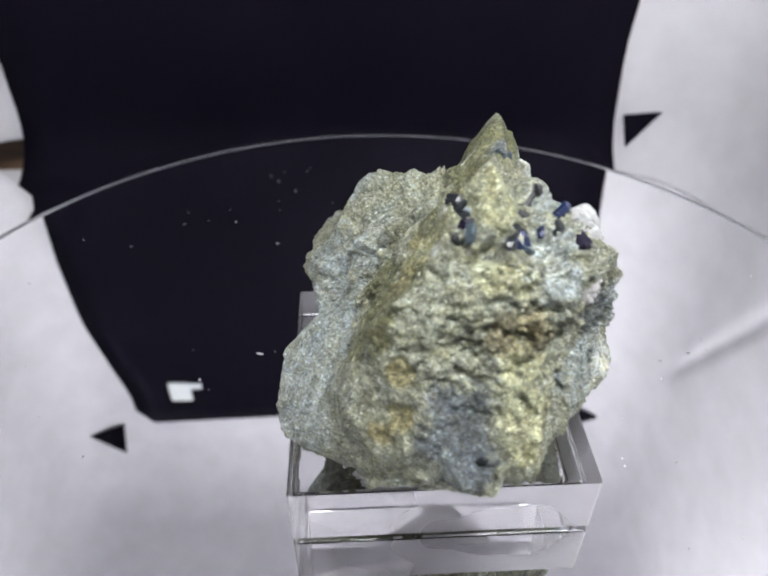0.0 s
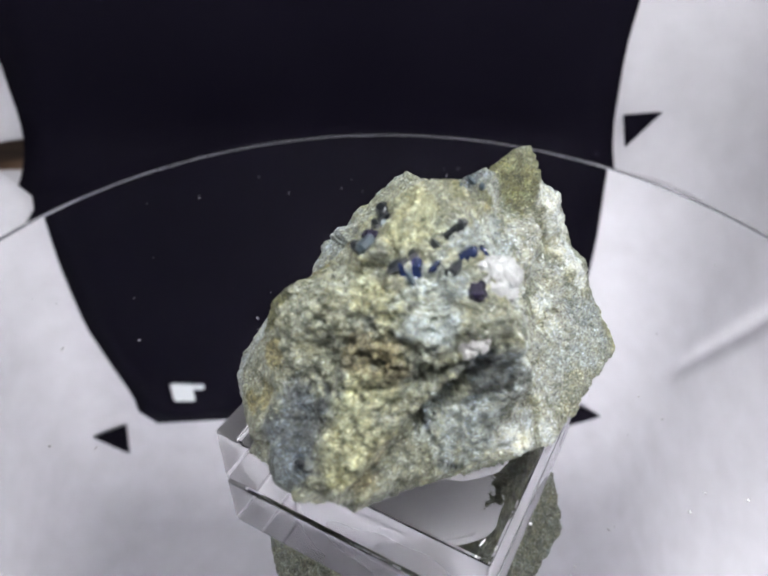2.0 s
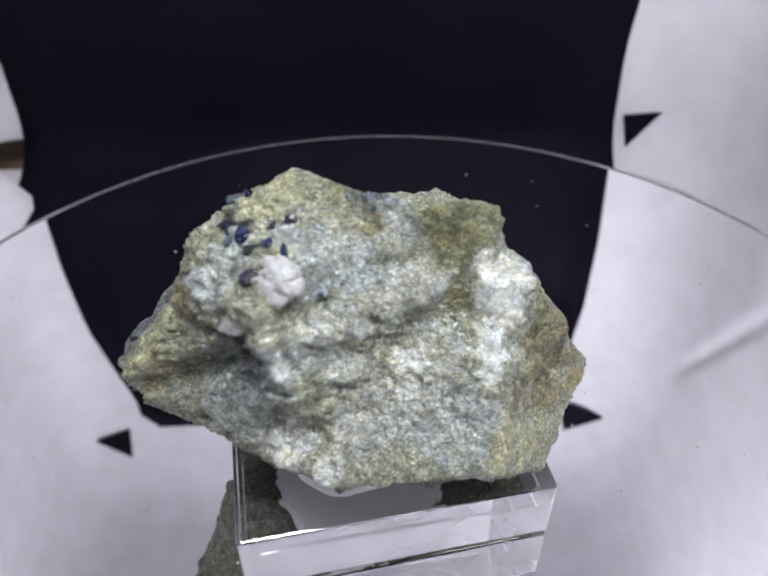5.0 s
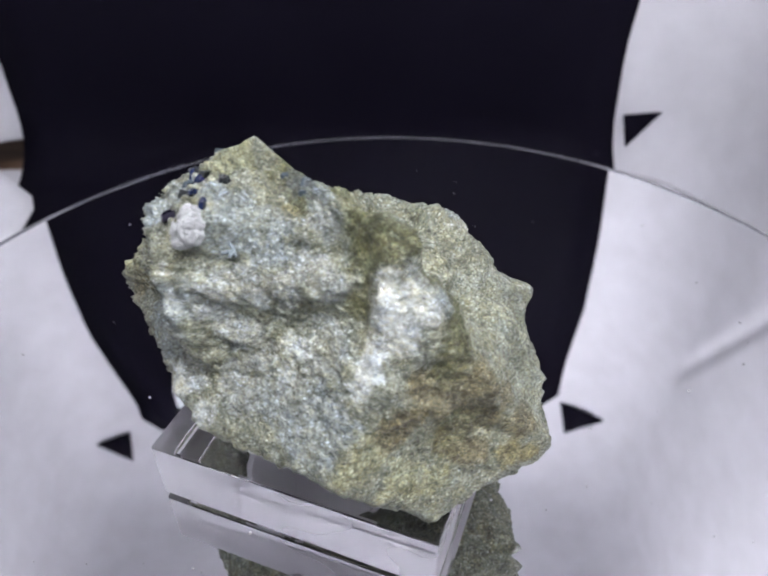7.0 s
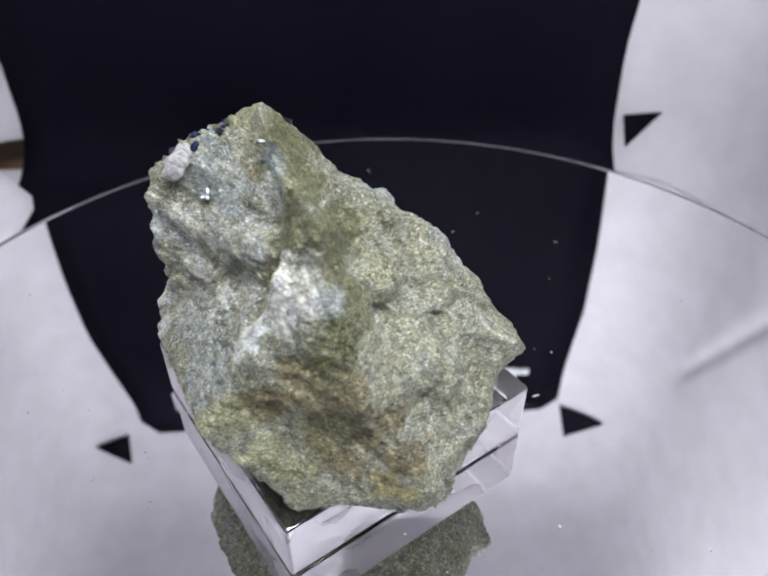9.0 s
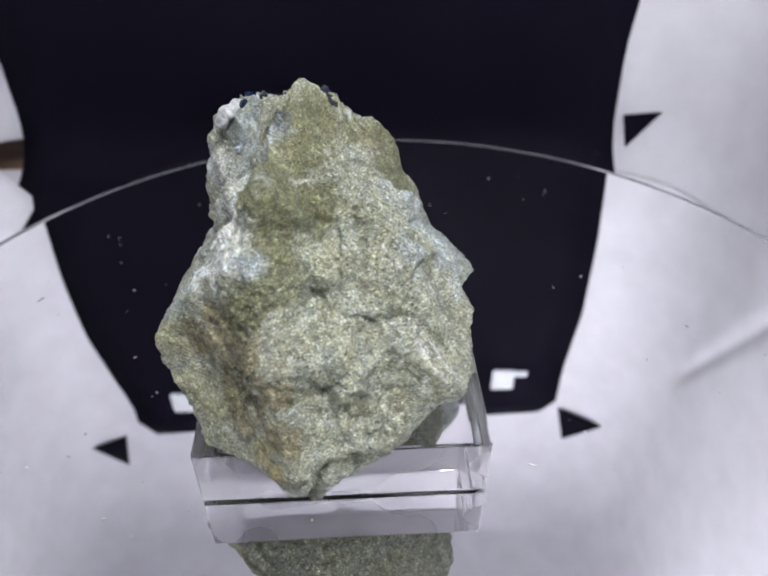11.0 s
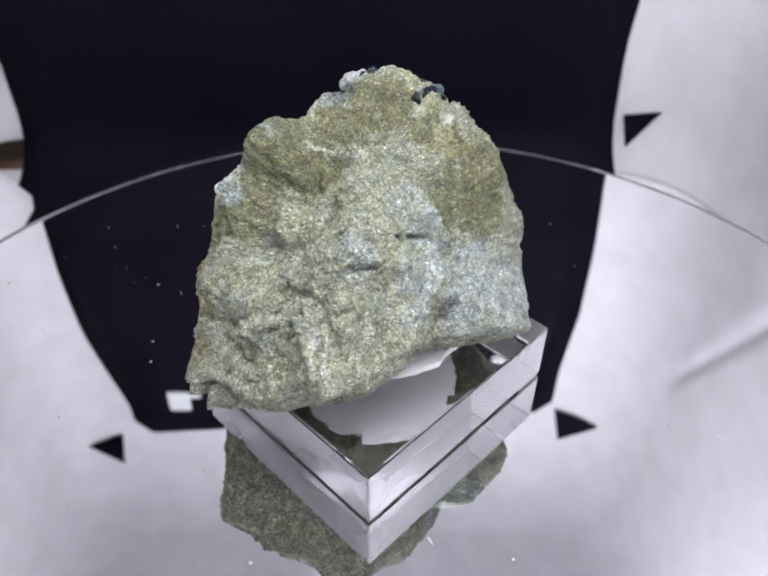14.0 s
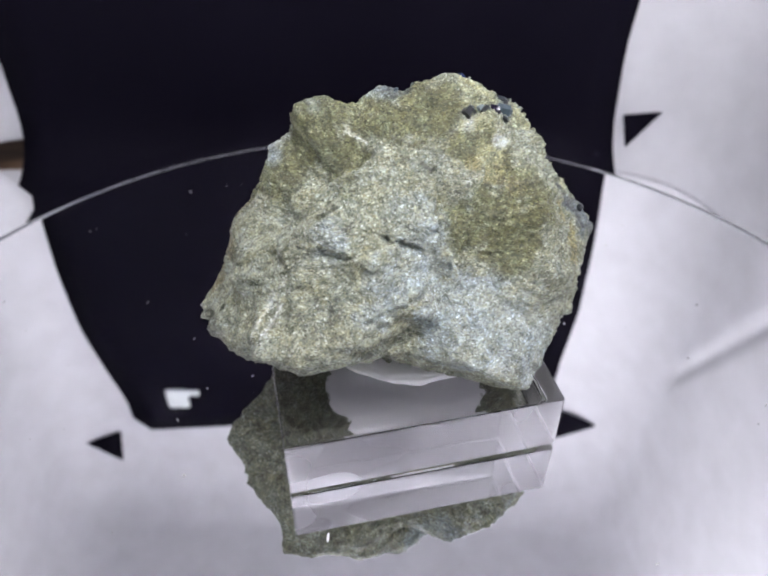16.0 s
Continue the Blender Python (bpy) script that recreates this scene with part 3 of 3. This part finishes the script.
GREY = ((27.3, -10.1, 48.6, 2.6), (29.9, -13.7, 46.3, 2.6), (22.6, -1.4, 51.6, 2.6), (28.9, -8.3, 40.6, 2.4), (24.9, 2.7, 49.8, 2.4),
    (31.5, -10.1, 33.9, 2.4), (25.3, 2.3, 42.9, 2.4), (32.3, -16.5, 33.3, 2.6), (29.6, 2.8, 39.2, 2.4), (32.2, -0.9, 35.5, 2.4),
    (18.1, -0.3, 55.8, 2.2), (26.1, -3.2, 48.7, 2.8), (26.6, 3.5, 42, 2.8), (33.5, 2.4, 34, 2.8), (29.2, -6.3, 38.7, 2.6), (28.6, -11.4, 42.6, 2.2),
    (31.4, -20, 39.6, 2.6), (32.9, -6.9, 33.1, 2.6), (-15.6, -17, 25, 3), (-14.5, -23.6, 20.8, 3), (-10.3, -6, 34.4, 2.6),)
OLIVE_CREST = ((14.2, -7, 59.5, 3.2), (11.5, -12.1, 59.6, 3), (14.3, -1.3, 57.4, 3.2), (16.3, 4.2, 56.8, 3.2), (5.8, -14.3, 53.8, 2.4),
    (17.4, 12.8, 54.4, 3), (19.3, 19.6, 43.6, 2.8), (-2.3, -23, 42.8, 3), (16.6, 12.2, 53.1, 3), (17.2, 18.4, 45.3, 2.4), (2.1, 5.4, 49.5, 2.4),
    (18.9, 7.1, 56.6, 2.6), (18.2, -4.6, 58.1, 1.8),)
BROWN_FACET = ((30.6, 13.7, 31.6, 2.6), (15.4, 29.5, 25.9, 2.6), (16, 26.7, 32.4, 2.4), (25.6, 17.7, 35.2, 2.6), (22.2, 23.4, 24.5, 2.8),)
TONE_COLOURS = ((GREY, (0.262, 0.270, 0.250)), (PALE, (0.45, 0.46, 0.44)), (CREAM + CREAM_2, (0.262, 0.258, 0.155)), (OLIVE + OLIVE_CREST, (0.098, 0.097, 0.042)), (BLUE_GREY + BLUE_GREY_3, (0.235, 0.256, 0.248)),
                (LIGHT_OLIVE + LIGHT_OLIVE_2, (0.212, 0.217, 0.162)), (SLATE + SLATE_2, (0.072, 0.083, 0.094)), (RUST, (0.195, 0.168, 0.075)), (BROWN + BROWN_FACET, (0.148, 0.125, 0.066)))
BASE_TONE = (0.195, 0.198, 0.150)


# ledges: two ends of the edge, a place on the lower side, drop and reach, in mm
LEDGES_BACK = ((4.5, -9.4, 51.2, -3.1, -8, 44.7, -0.3, -16.1, 44.2, 1.7, 3), (-3.1, -8, 44.7, -4.6, -10.4, 38.6, -0.3, -16.1, 44.2, 1.7, 3),
    (13, 3.5, 53.6, 9, -0.6, 53.6, 11.5, -2.3, 56.1, 1.2, 2.4), (9, -0.6, 53.6, 7.6, -6.5, 53, 11.5, -2.3, 56.1, 1.2, 2.4),
    (9, -0.6, 53.6, 5.5, 4.4, 51, 12, 7.1, 50.6, 1.3, 2.8), (5.5, 4.4, 51, 11, 10.8, 45.9, 12, 7.1, 50.6, 1.3, 2.8),
    (-12.2, 3.3, 35.2, -9.8, -4.3, 37.3, -11, -5.8, 32.1, 1.2, 2.6),)
LEDGES_FRONT = ((21.2, 7.3, 52.5, 23.6, 8.4, 48, 23.7, 6.1, 47, 1.5, 2.6), (23.6, 8.4, 48, 26.3, 9.3, 43.5, 23.7, 6.1, 47, 1.5, 2.6),
    (7.3, -19.4, 55.5, 2.7, -24.2, 50.3, 0.2, -12, 44.1, 1.6, 2.8), (2.7, -24.2, 50.3, -2.5, -24.6, 42.8, 0.2, -12, 44.1, 1.6, 2.8),
    (22.6, -28.6, 41.6, 25.9, -24.9, 45.2, 26, -25.1, 41.4, 1.6, 2.4), (25.9, -24.9, 45.2, 29.9, -21.4, 46.7, 26, -25.1, 41.4, 1.6, 2.4),
    (19.4, -38.3, 35, 21.2, -32.4, 38.6, 23.2, -30.6, 35.6, 1.5, 2.6), (21.2, -32.4, 38.6, 23.4, -27.7, 41.6, 23.2, -30.6, 35.6, 1.5, 2.6),)
LEDGES = LEDGES_BACK + LEDGES_FRONT

# recessed hollows and raised points: x, y, z, radius, depth or height in mm
HOLLOWS = ((16.2, -5.9, 60, 1.4, 0.9), (32.4, -14.6, 39.2, 1.8, 1), (10.1, -17.4, 59.2, 1.7, 1), (19.5, -16.2, 59.5, 1.5, 0.9),
    (13.4, -23.7, 56.2, 1.6, 1), (22.5, -20.6, 57.5, 1.2, 0.7),)
HORNS = ((17.1, -1.3, 59.3, 1.7, 1.3), (16.6, 6.0, 57.4, 4.6, 2.4), (12.0, -22.0, 58.5, 3.0, 0.8), (22.0, -19.5, 57.0, 3.0, 0.6), (14.0, -12.6, 62.6, 1.8, 0.9), (11.1, 34.0, 21.2, 1.8, 0.8), (-10.6, 22.3, 29.4, 2.0, 1.5),
         (-13.5, 7.1, 33.0, 3.5, 1.6), (-8.8, 22.1, 32.0, 3.0, 0.8), (9.3, -42.7, 32.5, 1.8, 0.7), (20.9, -33.0, 43.5, 3.0, 0.8), (10.5, -21.5, 58.6, 1.6, 0.8))


def lump_radius(u):
    """Distance from the heart to the surface, in mm, for unit directions u: the union of lumps, each cut by its cleavage faces."""
    best = None
    for cuts in LUMPS:
        c = np.array(cuts, float)
        a, e = np.radians(c[:, 0]), np.radians(c[:, 1])
        n = np.stack([np.cos(e) * np.cos(a), np.cos(e) * np.sin(a), np.sin(e)], 1)
        q = np.clip(u @ n.T, 0, None) / c[:, 2]
        r = 1 / np.maximum((q ** 90).sum(1) ** (1 / 90), 1 / 70)
        best = r if best is None else np.maximum(best, r)
    return best


def body_radius(u):
    """The cut lumps, worn down a little and dented where chips broke away."""
    c = np.array(DENTS, float)
    a, e = np.radians(c[:, 0]), np.radians(c[:, 1])
    n = np.stack([np.cos(e) * np.cos(a), np.cos(e) * np.sin(a), np.sin(e)], 1)
    r = lump_radius(u) - 0.7
    for way, depth in zip(n, c[:, 2]):
        r += depth * np.exp(-0.5 * (np.degrees(np.arccos(np.clip(u @ way, -1, 1))) / 7.5) ** 2)
    return r


def segment_distance(q, a, b):
    a, b = np.array(a), np.array(b)
    k = np.clip((q - a) @ (b - a) / max(1e-6, (b - a) @ (b - a)), 0, 1)
    return np.linalg.norm(q - a - k[:, None] * (b - a), axis=1), k


def rock_bm():
    bm = bmesh.new()
    bmesh.ops.create_icosphere(bm, subdivisions=8, radius=1)
    lay = bm.verts.layers.float_color.new("tone")
    verts = list(bm.verts)
    u = np.array([v.co[:] for v in verts])
    u /= np.linalg.norm(u, axis=1)[:, None]
    # uneven edges: bend the directions a little before the faces cut
    w = np.array([noise.noise_vector(Vector(d) * 9) for d in u]) * 0.020 + np.array([noise.noise_vector(Vector(d) * 26) for d in u]) * 0.010
    ub = u + w
    ub /= np.linalg.norm(ub, axis=1)[:, None]
    r = body_radius(ub)
    p = u * r[:, None]
    heart = np.array(HEART) * 1000
    q = p + heart
    # hackly relief in mm
    big = np.array([noise.fractal(Vector(x) * 0.16, 0.9, 2.1, 4) for x in q])
    strata = np.array([noise.noise(Vector((x[0] * 0.18 + x[2] * 0.25, x[1] * 0.18, x[2] * 0.9 - x[0] * 0.5))) for x in q])
    small = np.array([noise.fractal(Vector(x) * 0.8, 0.6, 2.2, 4) for x in q])
    ridge = np.array([noise.ridged_multi_fractal(Vector((x[0] * 0.13 + x[2] * 0.10, x[1] * 0.15, x[2] * 0.26 - x[0] * 0.12)), 0.9, 2.1, 5, 1.0, 2.0) for x in q])
    ridge = (ridge - ridge.mean()) / ridge.std()
    cells = np.array([noise.voronoi(Vector(x) * 0.30 + Vector((small[i] * 0.5, big[i] * 0.6, x[2] * 0.12)))[0][0] for i, x in enumerate(q)]) - 0.4
    # angular chips: each cell of the broken face is a small plate with its own lean
    chips = np.zeros(len(q))
    for scale, lean in ((0.21, 0.28), (0.55, 0.34)):
        for i, x in enumerate(q):
            w = Vector((x[0] + 0.8 * small[i], x[1] + 0.8 * big[i], x[2] * 1.25 - 0.5 * small[i])) * scale
            c = noise.voronoi(w)[1][0]
            chips[i] += (w - c).dot(noise.cell_vector(c * 37.0) * 2 - Vector((1, 1, 1))) / scale * lean
    # the side with the crystals is rougher and more broken
    rough = np.clip(1.25 - np.linalg.norm(q - np.array((20, -29, 46)), axis=1) / 19, 0, 1)
    d = big * (0.30 + 0.25 * rough) + strata * (0.10 + 0.16 * rough) + small * (0.30 + 0.30 * rough) - cells * (0.15 + 0.25 * rough) + ridge * (0.06 + 0.16 * rough) + chips * (0.32 + 0.70 * rough)
    for x0, y0, z0, x1, y1, z1, rad, dep in GROOVES:
        s, _ = segment_distance(q + small[:, None] * 0.5, (x0, y0, z0), (x1, y1, z1))
        d -= dep * np.exp(-((s / rad) ** 2))
    for x0, y0, z0, x1, y1, z1, xl, yl, zl, dep, reach in LEDGES:
        a, b, low = np.array((x0, y0, z0)), np.array((x1, y1, z1)), np.array((xl, yl, zl))
        s, k = segment_distance(q, a, b)
        along = (b - a) / np.linalg.norm(b - a)
        way = low - (a + b) / 2
        way -= along * (way @ along)
        way /= np.linalg.norm(way)
        step = np.tanh(((q - a - k[:, None] * (b - a)) @ way + 0.5 * small) / 0.35)
        d -= 0.5 * dep * step * np.exp(-((s / reach) ** 2))
    for x, y, z, rad, dep in HOLLOWS:
        s = np.linalg.norm(q - np.array((x, y, z)), axis=1) / rad + 0.25 * big
        d -= dep * np.exp(-(np.maximum(0, s) ** 6))
    for x, y, z, rad, hgt in HORNS:
        s = np.linalg.norm(q - np.array((x, y, z)), axis=1) / rad
        d += hgt * np.exp(-(s ** 1.6))
    vein = np.zeros(len(q))
    for x0, y0, z0, x1, y1, z1, rad in VEINS:
        s, _ = segment_distance(q + small[:, None] * 0.6, (x0, y0, z0), (x1, y1, z1))
        vein = np.maximum(vein, np.exp(-((s / rad) ** 2)))
    d += 0.15 * vein
    p = u * (r + d)[:, None] + heart
    # broken underside, a little above the block: the putty carries it
    p[:, 2] = np.maximum(p[:, 2], BASE_H * 1000 + 0.45 + 0.25 * small)
    for v, x in zip(verts, p):
        v.co = x / 1000
    # tones with ragged borders
    wob = np.array([noise.fractal(Vector(x) * 0.40, 0.8, 2.0, 4) for x in p])
    total = np.full(len(p), 0.35)
    col = np.array(BASE_TONE)[None, :] * total[:, None]
    for spots, colour in TONE_COLOURS:
        for x, y, z, rad in spots:
            s = np.maximum(0, np.linalg.norm(p - np.array((x, y, z)), axis=1) / rad + wob * 0.65)
            w = np.exp(-(s ** 6)) * (1.0 if rad > 5.6 else 3.2)
            total += w
            col += w[:, None] * np.array(colour)
    col /= total[:, None]
    # mottling of the mineral mix, stronger on the broken side
    m1 = np.array([noise.fractal(Vector(x) * 0.55 + Vector((9, 2, 4)), 0.6, 2.1, 4) for x in p])
    m2 = np.array([noise.fractal(Vector(x) * 0.30 + Vector((3, 8, 1)), 0.7, 2.1, 3) for x in p])
    col *= np.clip(0.92 + (0.36 + 0.30 * rough) * m1, 0.30, 2.2)[:, None]
    col *= 1 + m2[:, None] * np.array((-0.04, 0.01, 0.14))
    col *= np.array((0.965, 1.0, 0.94))
    col = col * 0.93 + col.mean(1)[:, None] * 0.07
    col = np.clip(col, 0.01, 0.8)
    col += (np.array((0.62, 0.63, 0.60)) - col) * (0.5 * vein)[:, None]
    for i, v in enumerate(verts):
        v[lay] = (*col[i], 1)
    return bm


def surface(skin, x, y, z):
    """The point of the broken surface that lies in the way of a place given in mm, and the outward way there."""
    d = (Vector((x, y, z)) / 1000 - HEART).normalized()
    q = skin - np.array(HEART)
    near = q[np.argsort(-(q @ np.array(d)) / np.linalg.norm(q, axis=1))[:7]]
    return HEART + d * float(np.linalg.norm(near, axis=1).mean()), d


def crystal_bm(place, way, width, length, spin, sink=0.35, sides=6, lean=(0, 0, 0)):
    """A stubby prism with a pointed, slightly skewed end, sunk into the rock."""
    rng = random.Random(int(spin * 7) + sides)
    bm = bmesh.new()
    w, l = width / 2000, length / 1000
    rings = []
    for z, k in ((-sink * l, 1.0), (0.62 * l * (1 - sink), 1.0), ((1 - sink) * l, 0.45)):
        rings.append([bm.verts.new((w * k * math.cos(2 * math.pi * i / sides) * 1.15, w * k * 0.85 * math.sin(2 * math.pi * i / sides),
                                    z + rng.uniform(-0.06, 0.06) * l)) for i in range(sides)])
    for a, b in zip(rings, rings[1:]):
        for i in range(sides):
            bm.faces.new((a[i], a[(i + 1) % sides], b[(i + 1) % sides], b[i]))
    bm.faces.new(rings[-1])
    bm.faces.new(list(reversed(rings[0])))
    side = Vector(way).cross(Vector((math.sin(spin), math.cos(spin), 0.4))).normalized()
    axis = (Vector(way) * 0.55 + side + Vector(lean)).normalized()
    m = Matrix.Translation(place) @ axis.to_track_quat("Z", "Y").to_matrix().to_4x4() @ Matrix.Rotation(radians(spin), 4, "Z")
    bmesh.ops.transform(bm, matrix=m, verts=list(bm.verts))
    return bm


def calcite_block_bms(place, way, size, seed, count):
    """A low huddle of worn calcite knobs, half sunk in the rock: one mesh each."""
    rng = random.Random(seed)
    seat = Matrix.Translation(place) @ Vector(way).to_track_quat("Z", "Y").to_matrix().to_4x4() @ Matrix.Diagonal((size / 1000, size / 1000, size / 1000, 1))
    for i in range(count):
        a, d = i * 2.4, 0.40 * math.sqrt((i + 0.3) / count)
        e = rng.uniform(0.13, 0.24)
        spin = Matrix.Rotation(rng.uniform(0, 3), 4, (rng.random(), rng.random(), rng.random() + 0.1))
        m = Matrix.Translation((d * math.cos(a) * 1.1, d * math.sin(a), -0.01 - 0.6 * d * d - 0.4 * e + rng.uniform(-0.03, 0.03))) @ spin @ Matrix.Diagonal((e * 1.25, e, e * 0.9, 1))
        bm = bmesh.new()
        bmesh.ops.create_icosphere(bm, subdivisions=3, radius=1)
        off = Vector((seed * 3.1, i * 1.7, 0))
        for v in bm.verts:
            c = v.co.copy()
            # flattened cleavage sides with rounded edges
            box = max(abs(c.x), abs(c.y), abs(c.z))
            v.co = c * (0.55 + 0.45 / box * 0.8 + 0.16 * noise.noise(c * 2 + off) + 0.07 * noise.noise(c * 6 + off))
        bmesh.ops.transform(bm, matrix=seat @ m, verts=list(bm.verts))
        yield bm


def specimen():
    sp = new("mineral_specimen")
    rock = part("rock", rock_bm(), ROCK, sp, "olive grey schist with pale and ochre zones", smooth=True)
    skin = np.array([v.co[:] for v in rock.data.vertices])
    for x, y, z, w, l, spin, mat, lab in (
            (17.7, -21.4, 56.1, 1.5, 2.2, 20, VIOLET, "violet blue glossy crystal"),
            (16.5, -23.4, 56.9, 1.2, 1.6, 70, NAVY, "dark navy crystal"),
            (22.9, -18.2, 58.4, 1.1, 1.8, 40, NAVY, "dark navy crystal"),
            (9.8, -17.1, 59.2, 1.5, 2.4, 15, BLACK_X, "black glossy crystal"),
            (10, -18.9, 58.2, 1.2, 1.8, 60, BLACK_X, "black glossy crystal"),
            (20, -15.7, 59.8, 1, 2.8, 65, BLACK_X, "black glossy crystal"),
            (18.1, -18, 57.9, 1.2, 2.2, 85, BLACK_X, "black glossy crystal"),
            (22.2, -20.6, 57.4, 1.6, 1.9, 30, BLACK_X, "black glossy crystal"),
            (25.6, -20.9, 55.6, 1.7, 1.9, 10, PLUM, "dark purple crystal set in the calcite"),
            (10.7, -21.7, 56.9, 1.6, 2.2, 80, TEAL, "slate blue crystal"),
            (12.3, -39.8, 35, 1.3, 1.8, 33, BLACK_X, "black glossy crystal"),
            (16.5, -4.6, 60.1, 0.8, 1.2, 25, TEAL, "slate blue crystal"),
            (17.7, -4.2, 58.8, 0.8, 1.1, 60, TEAL, "slate blue crystal"),
            (16.7, -7.6, 60.1, 0.7, 1, 85, TEAL, "slate blue crystal"),
            (17.9, -21.5, 56, 1.3, 2.4, 20, NAVY, "dark navy crystal"),
            (17.6, -23.1, 55.9, 0.9, 2.2, 110, TEAL, "slate blue crystal"),
            (24.7, -12.5, 52.6, 0.6, 2.6, 75, PALE_BLADE, "pale blue grey bladed crystal"),
            (24.2, -11.7, 51.5, 0.6, 2.4, 15, PALE_BLADE, "pale blue grey bladed crystal"),
            (25.3, -13.1, 51.8, 0.5, 2.2, 130, PALE_BLADE, "pale blue grey bladed crystal"),
            (19.9, -20.7, 57.1, 0.9, 2.2, 55, NAVY, "dark navy crystal"),
            (24, -16.2, 57.4, 1, 1.8, 95, NAVY, "dark navy crystal"),
            (16.1, -22.8, 57.4, 1.3, 3.4, 5, BLACK_X, "black glossy crystal"),
            (20.4, -15.3, 59.7, 1.3, 1.8, 45, BLACK_X, "black glossy crystal"),
            (9.2, -15.6, 58.7, 1.4, 1.8, 35, BLACK_X, "black glossy crystal"),
            (10.2, -20.3, 57.6, 1.5, 1.7, 75, PLUM, "dark purple crystal"),
            (9.2, -21.3, 55.9, 1, 1.4, 120, BLACK_X, "black glossy crystal"),
            (10.9, -18.6, 59, 0.8, 1.2, 10, PALE_BLADE, "pale blue grey bladed crystal")):
        place, way = surface(skin, x, y, z)
        part("crystal", crystal_bm(place - way * 0.0001, way, 1.2 * w, 1.25 * l, spin, 0.5), mat, rock, lab)
    for i, (x, y, z, s, mat, lab) in enumerate((
            (26.5, -17.9, 55.4, 6.4, CALCITE, "milky white calcite block"), (27, -23.8, 50.1, 4.2, CALCITE_GREY, "greyish white calcite block"))):
        place, way = surface(skin, x, y, z)
        for bm in calcite_block_bms(place, way, s, i + 1, 26 if s > 5 else 9):
            part("calcite_block", bm, mat, rock, lab)
    tagged(sp, "rough olive grey rock specimen with dark blue crystals and white calcite", "mineral specimen")
    return sp


table()
photo_box()
backdrop()
clip(-0.1275, 0.2190, 1)
clip(0.0715, 0.1990, 1)
TURNTABLE = turntable()
BASE = display_base()
PUTTY_PAD = putty()
SPECIMEN = specimen()

# turn of the platter, clockwise from above: seconds, degrees
TURNS = ((0.0, 0.0), (0.5, 7.6), (1.0, 15.5), (1.5, 23.6), (2.0, 31.7), (2.5, 40.0), (3.0, 48.7), (3.5, 57.0), (4.0, 65.3), (4.5, 73.3), (5.0, 81.2),
         (6.0, 97.4), (6.8, 110.5), (7.5, 121.9), (8.0, 130.4), (8.5, 138.8), (9.0, 147.4), (9.8, 160.5), (10.6, 173.5), (11.5, 188.0), (12.0, 196.1),
         (12.5, 204.1), (13.0, 212.1), (13.5, 220.3), (14.0, 227.7), (14.5, 235.8), (15.0, 243.8), (15.5, 252.0), (16.0, 260.0))


def motions():
    rows = [(t, pose(0, 0, 0, 0, 0, -a)) for t, a in TURNS]
    for thing in (TURNTABLE, BASE, PUTTY_PAD, SPECIMEN):
        walk(thing, rows)


motions()
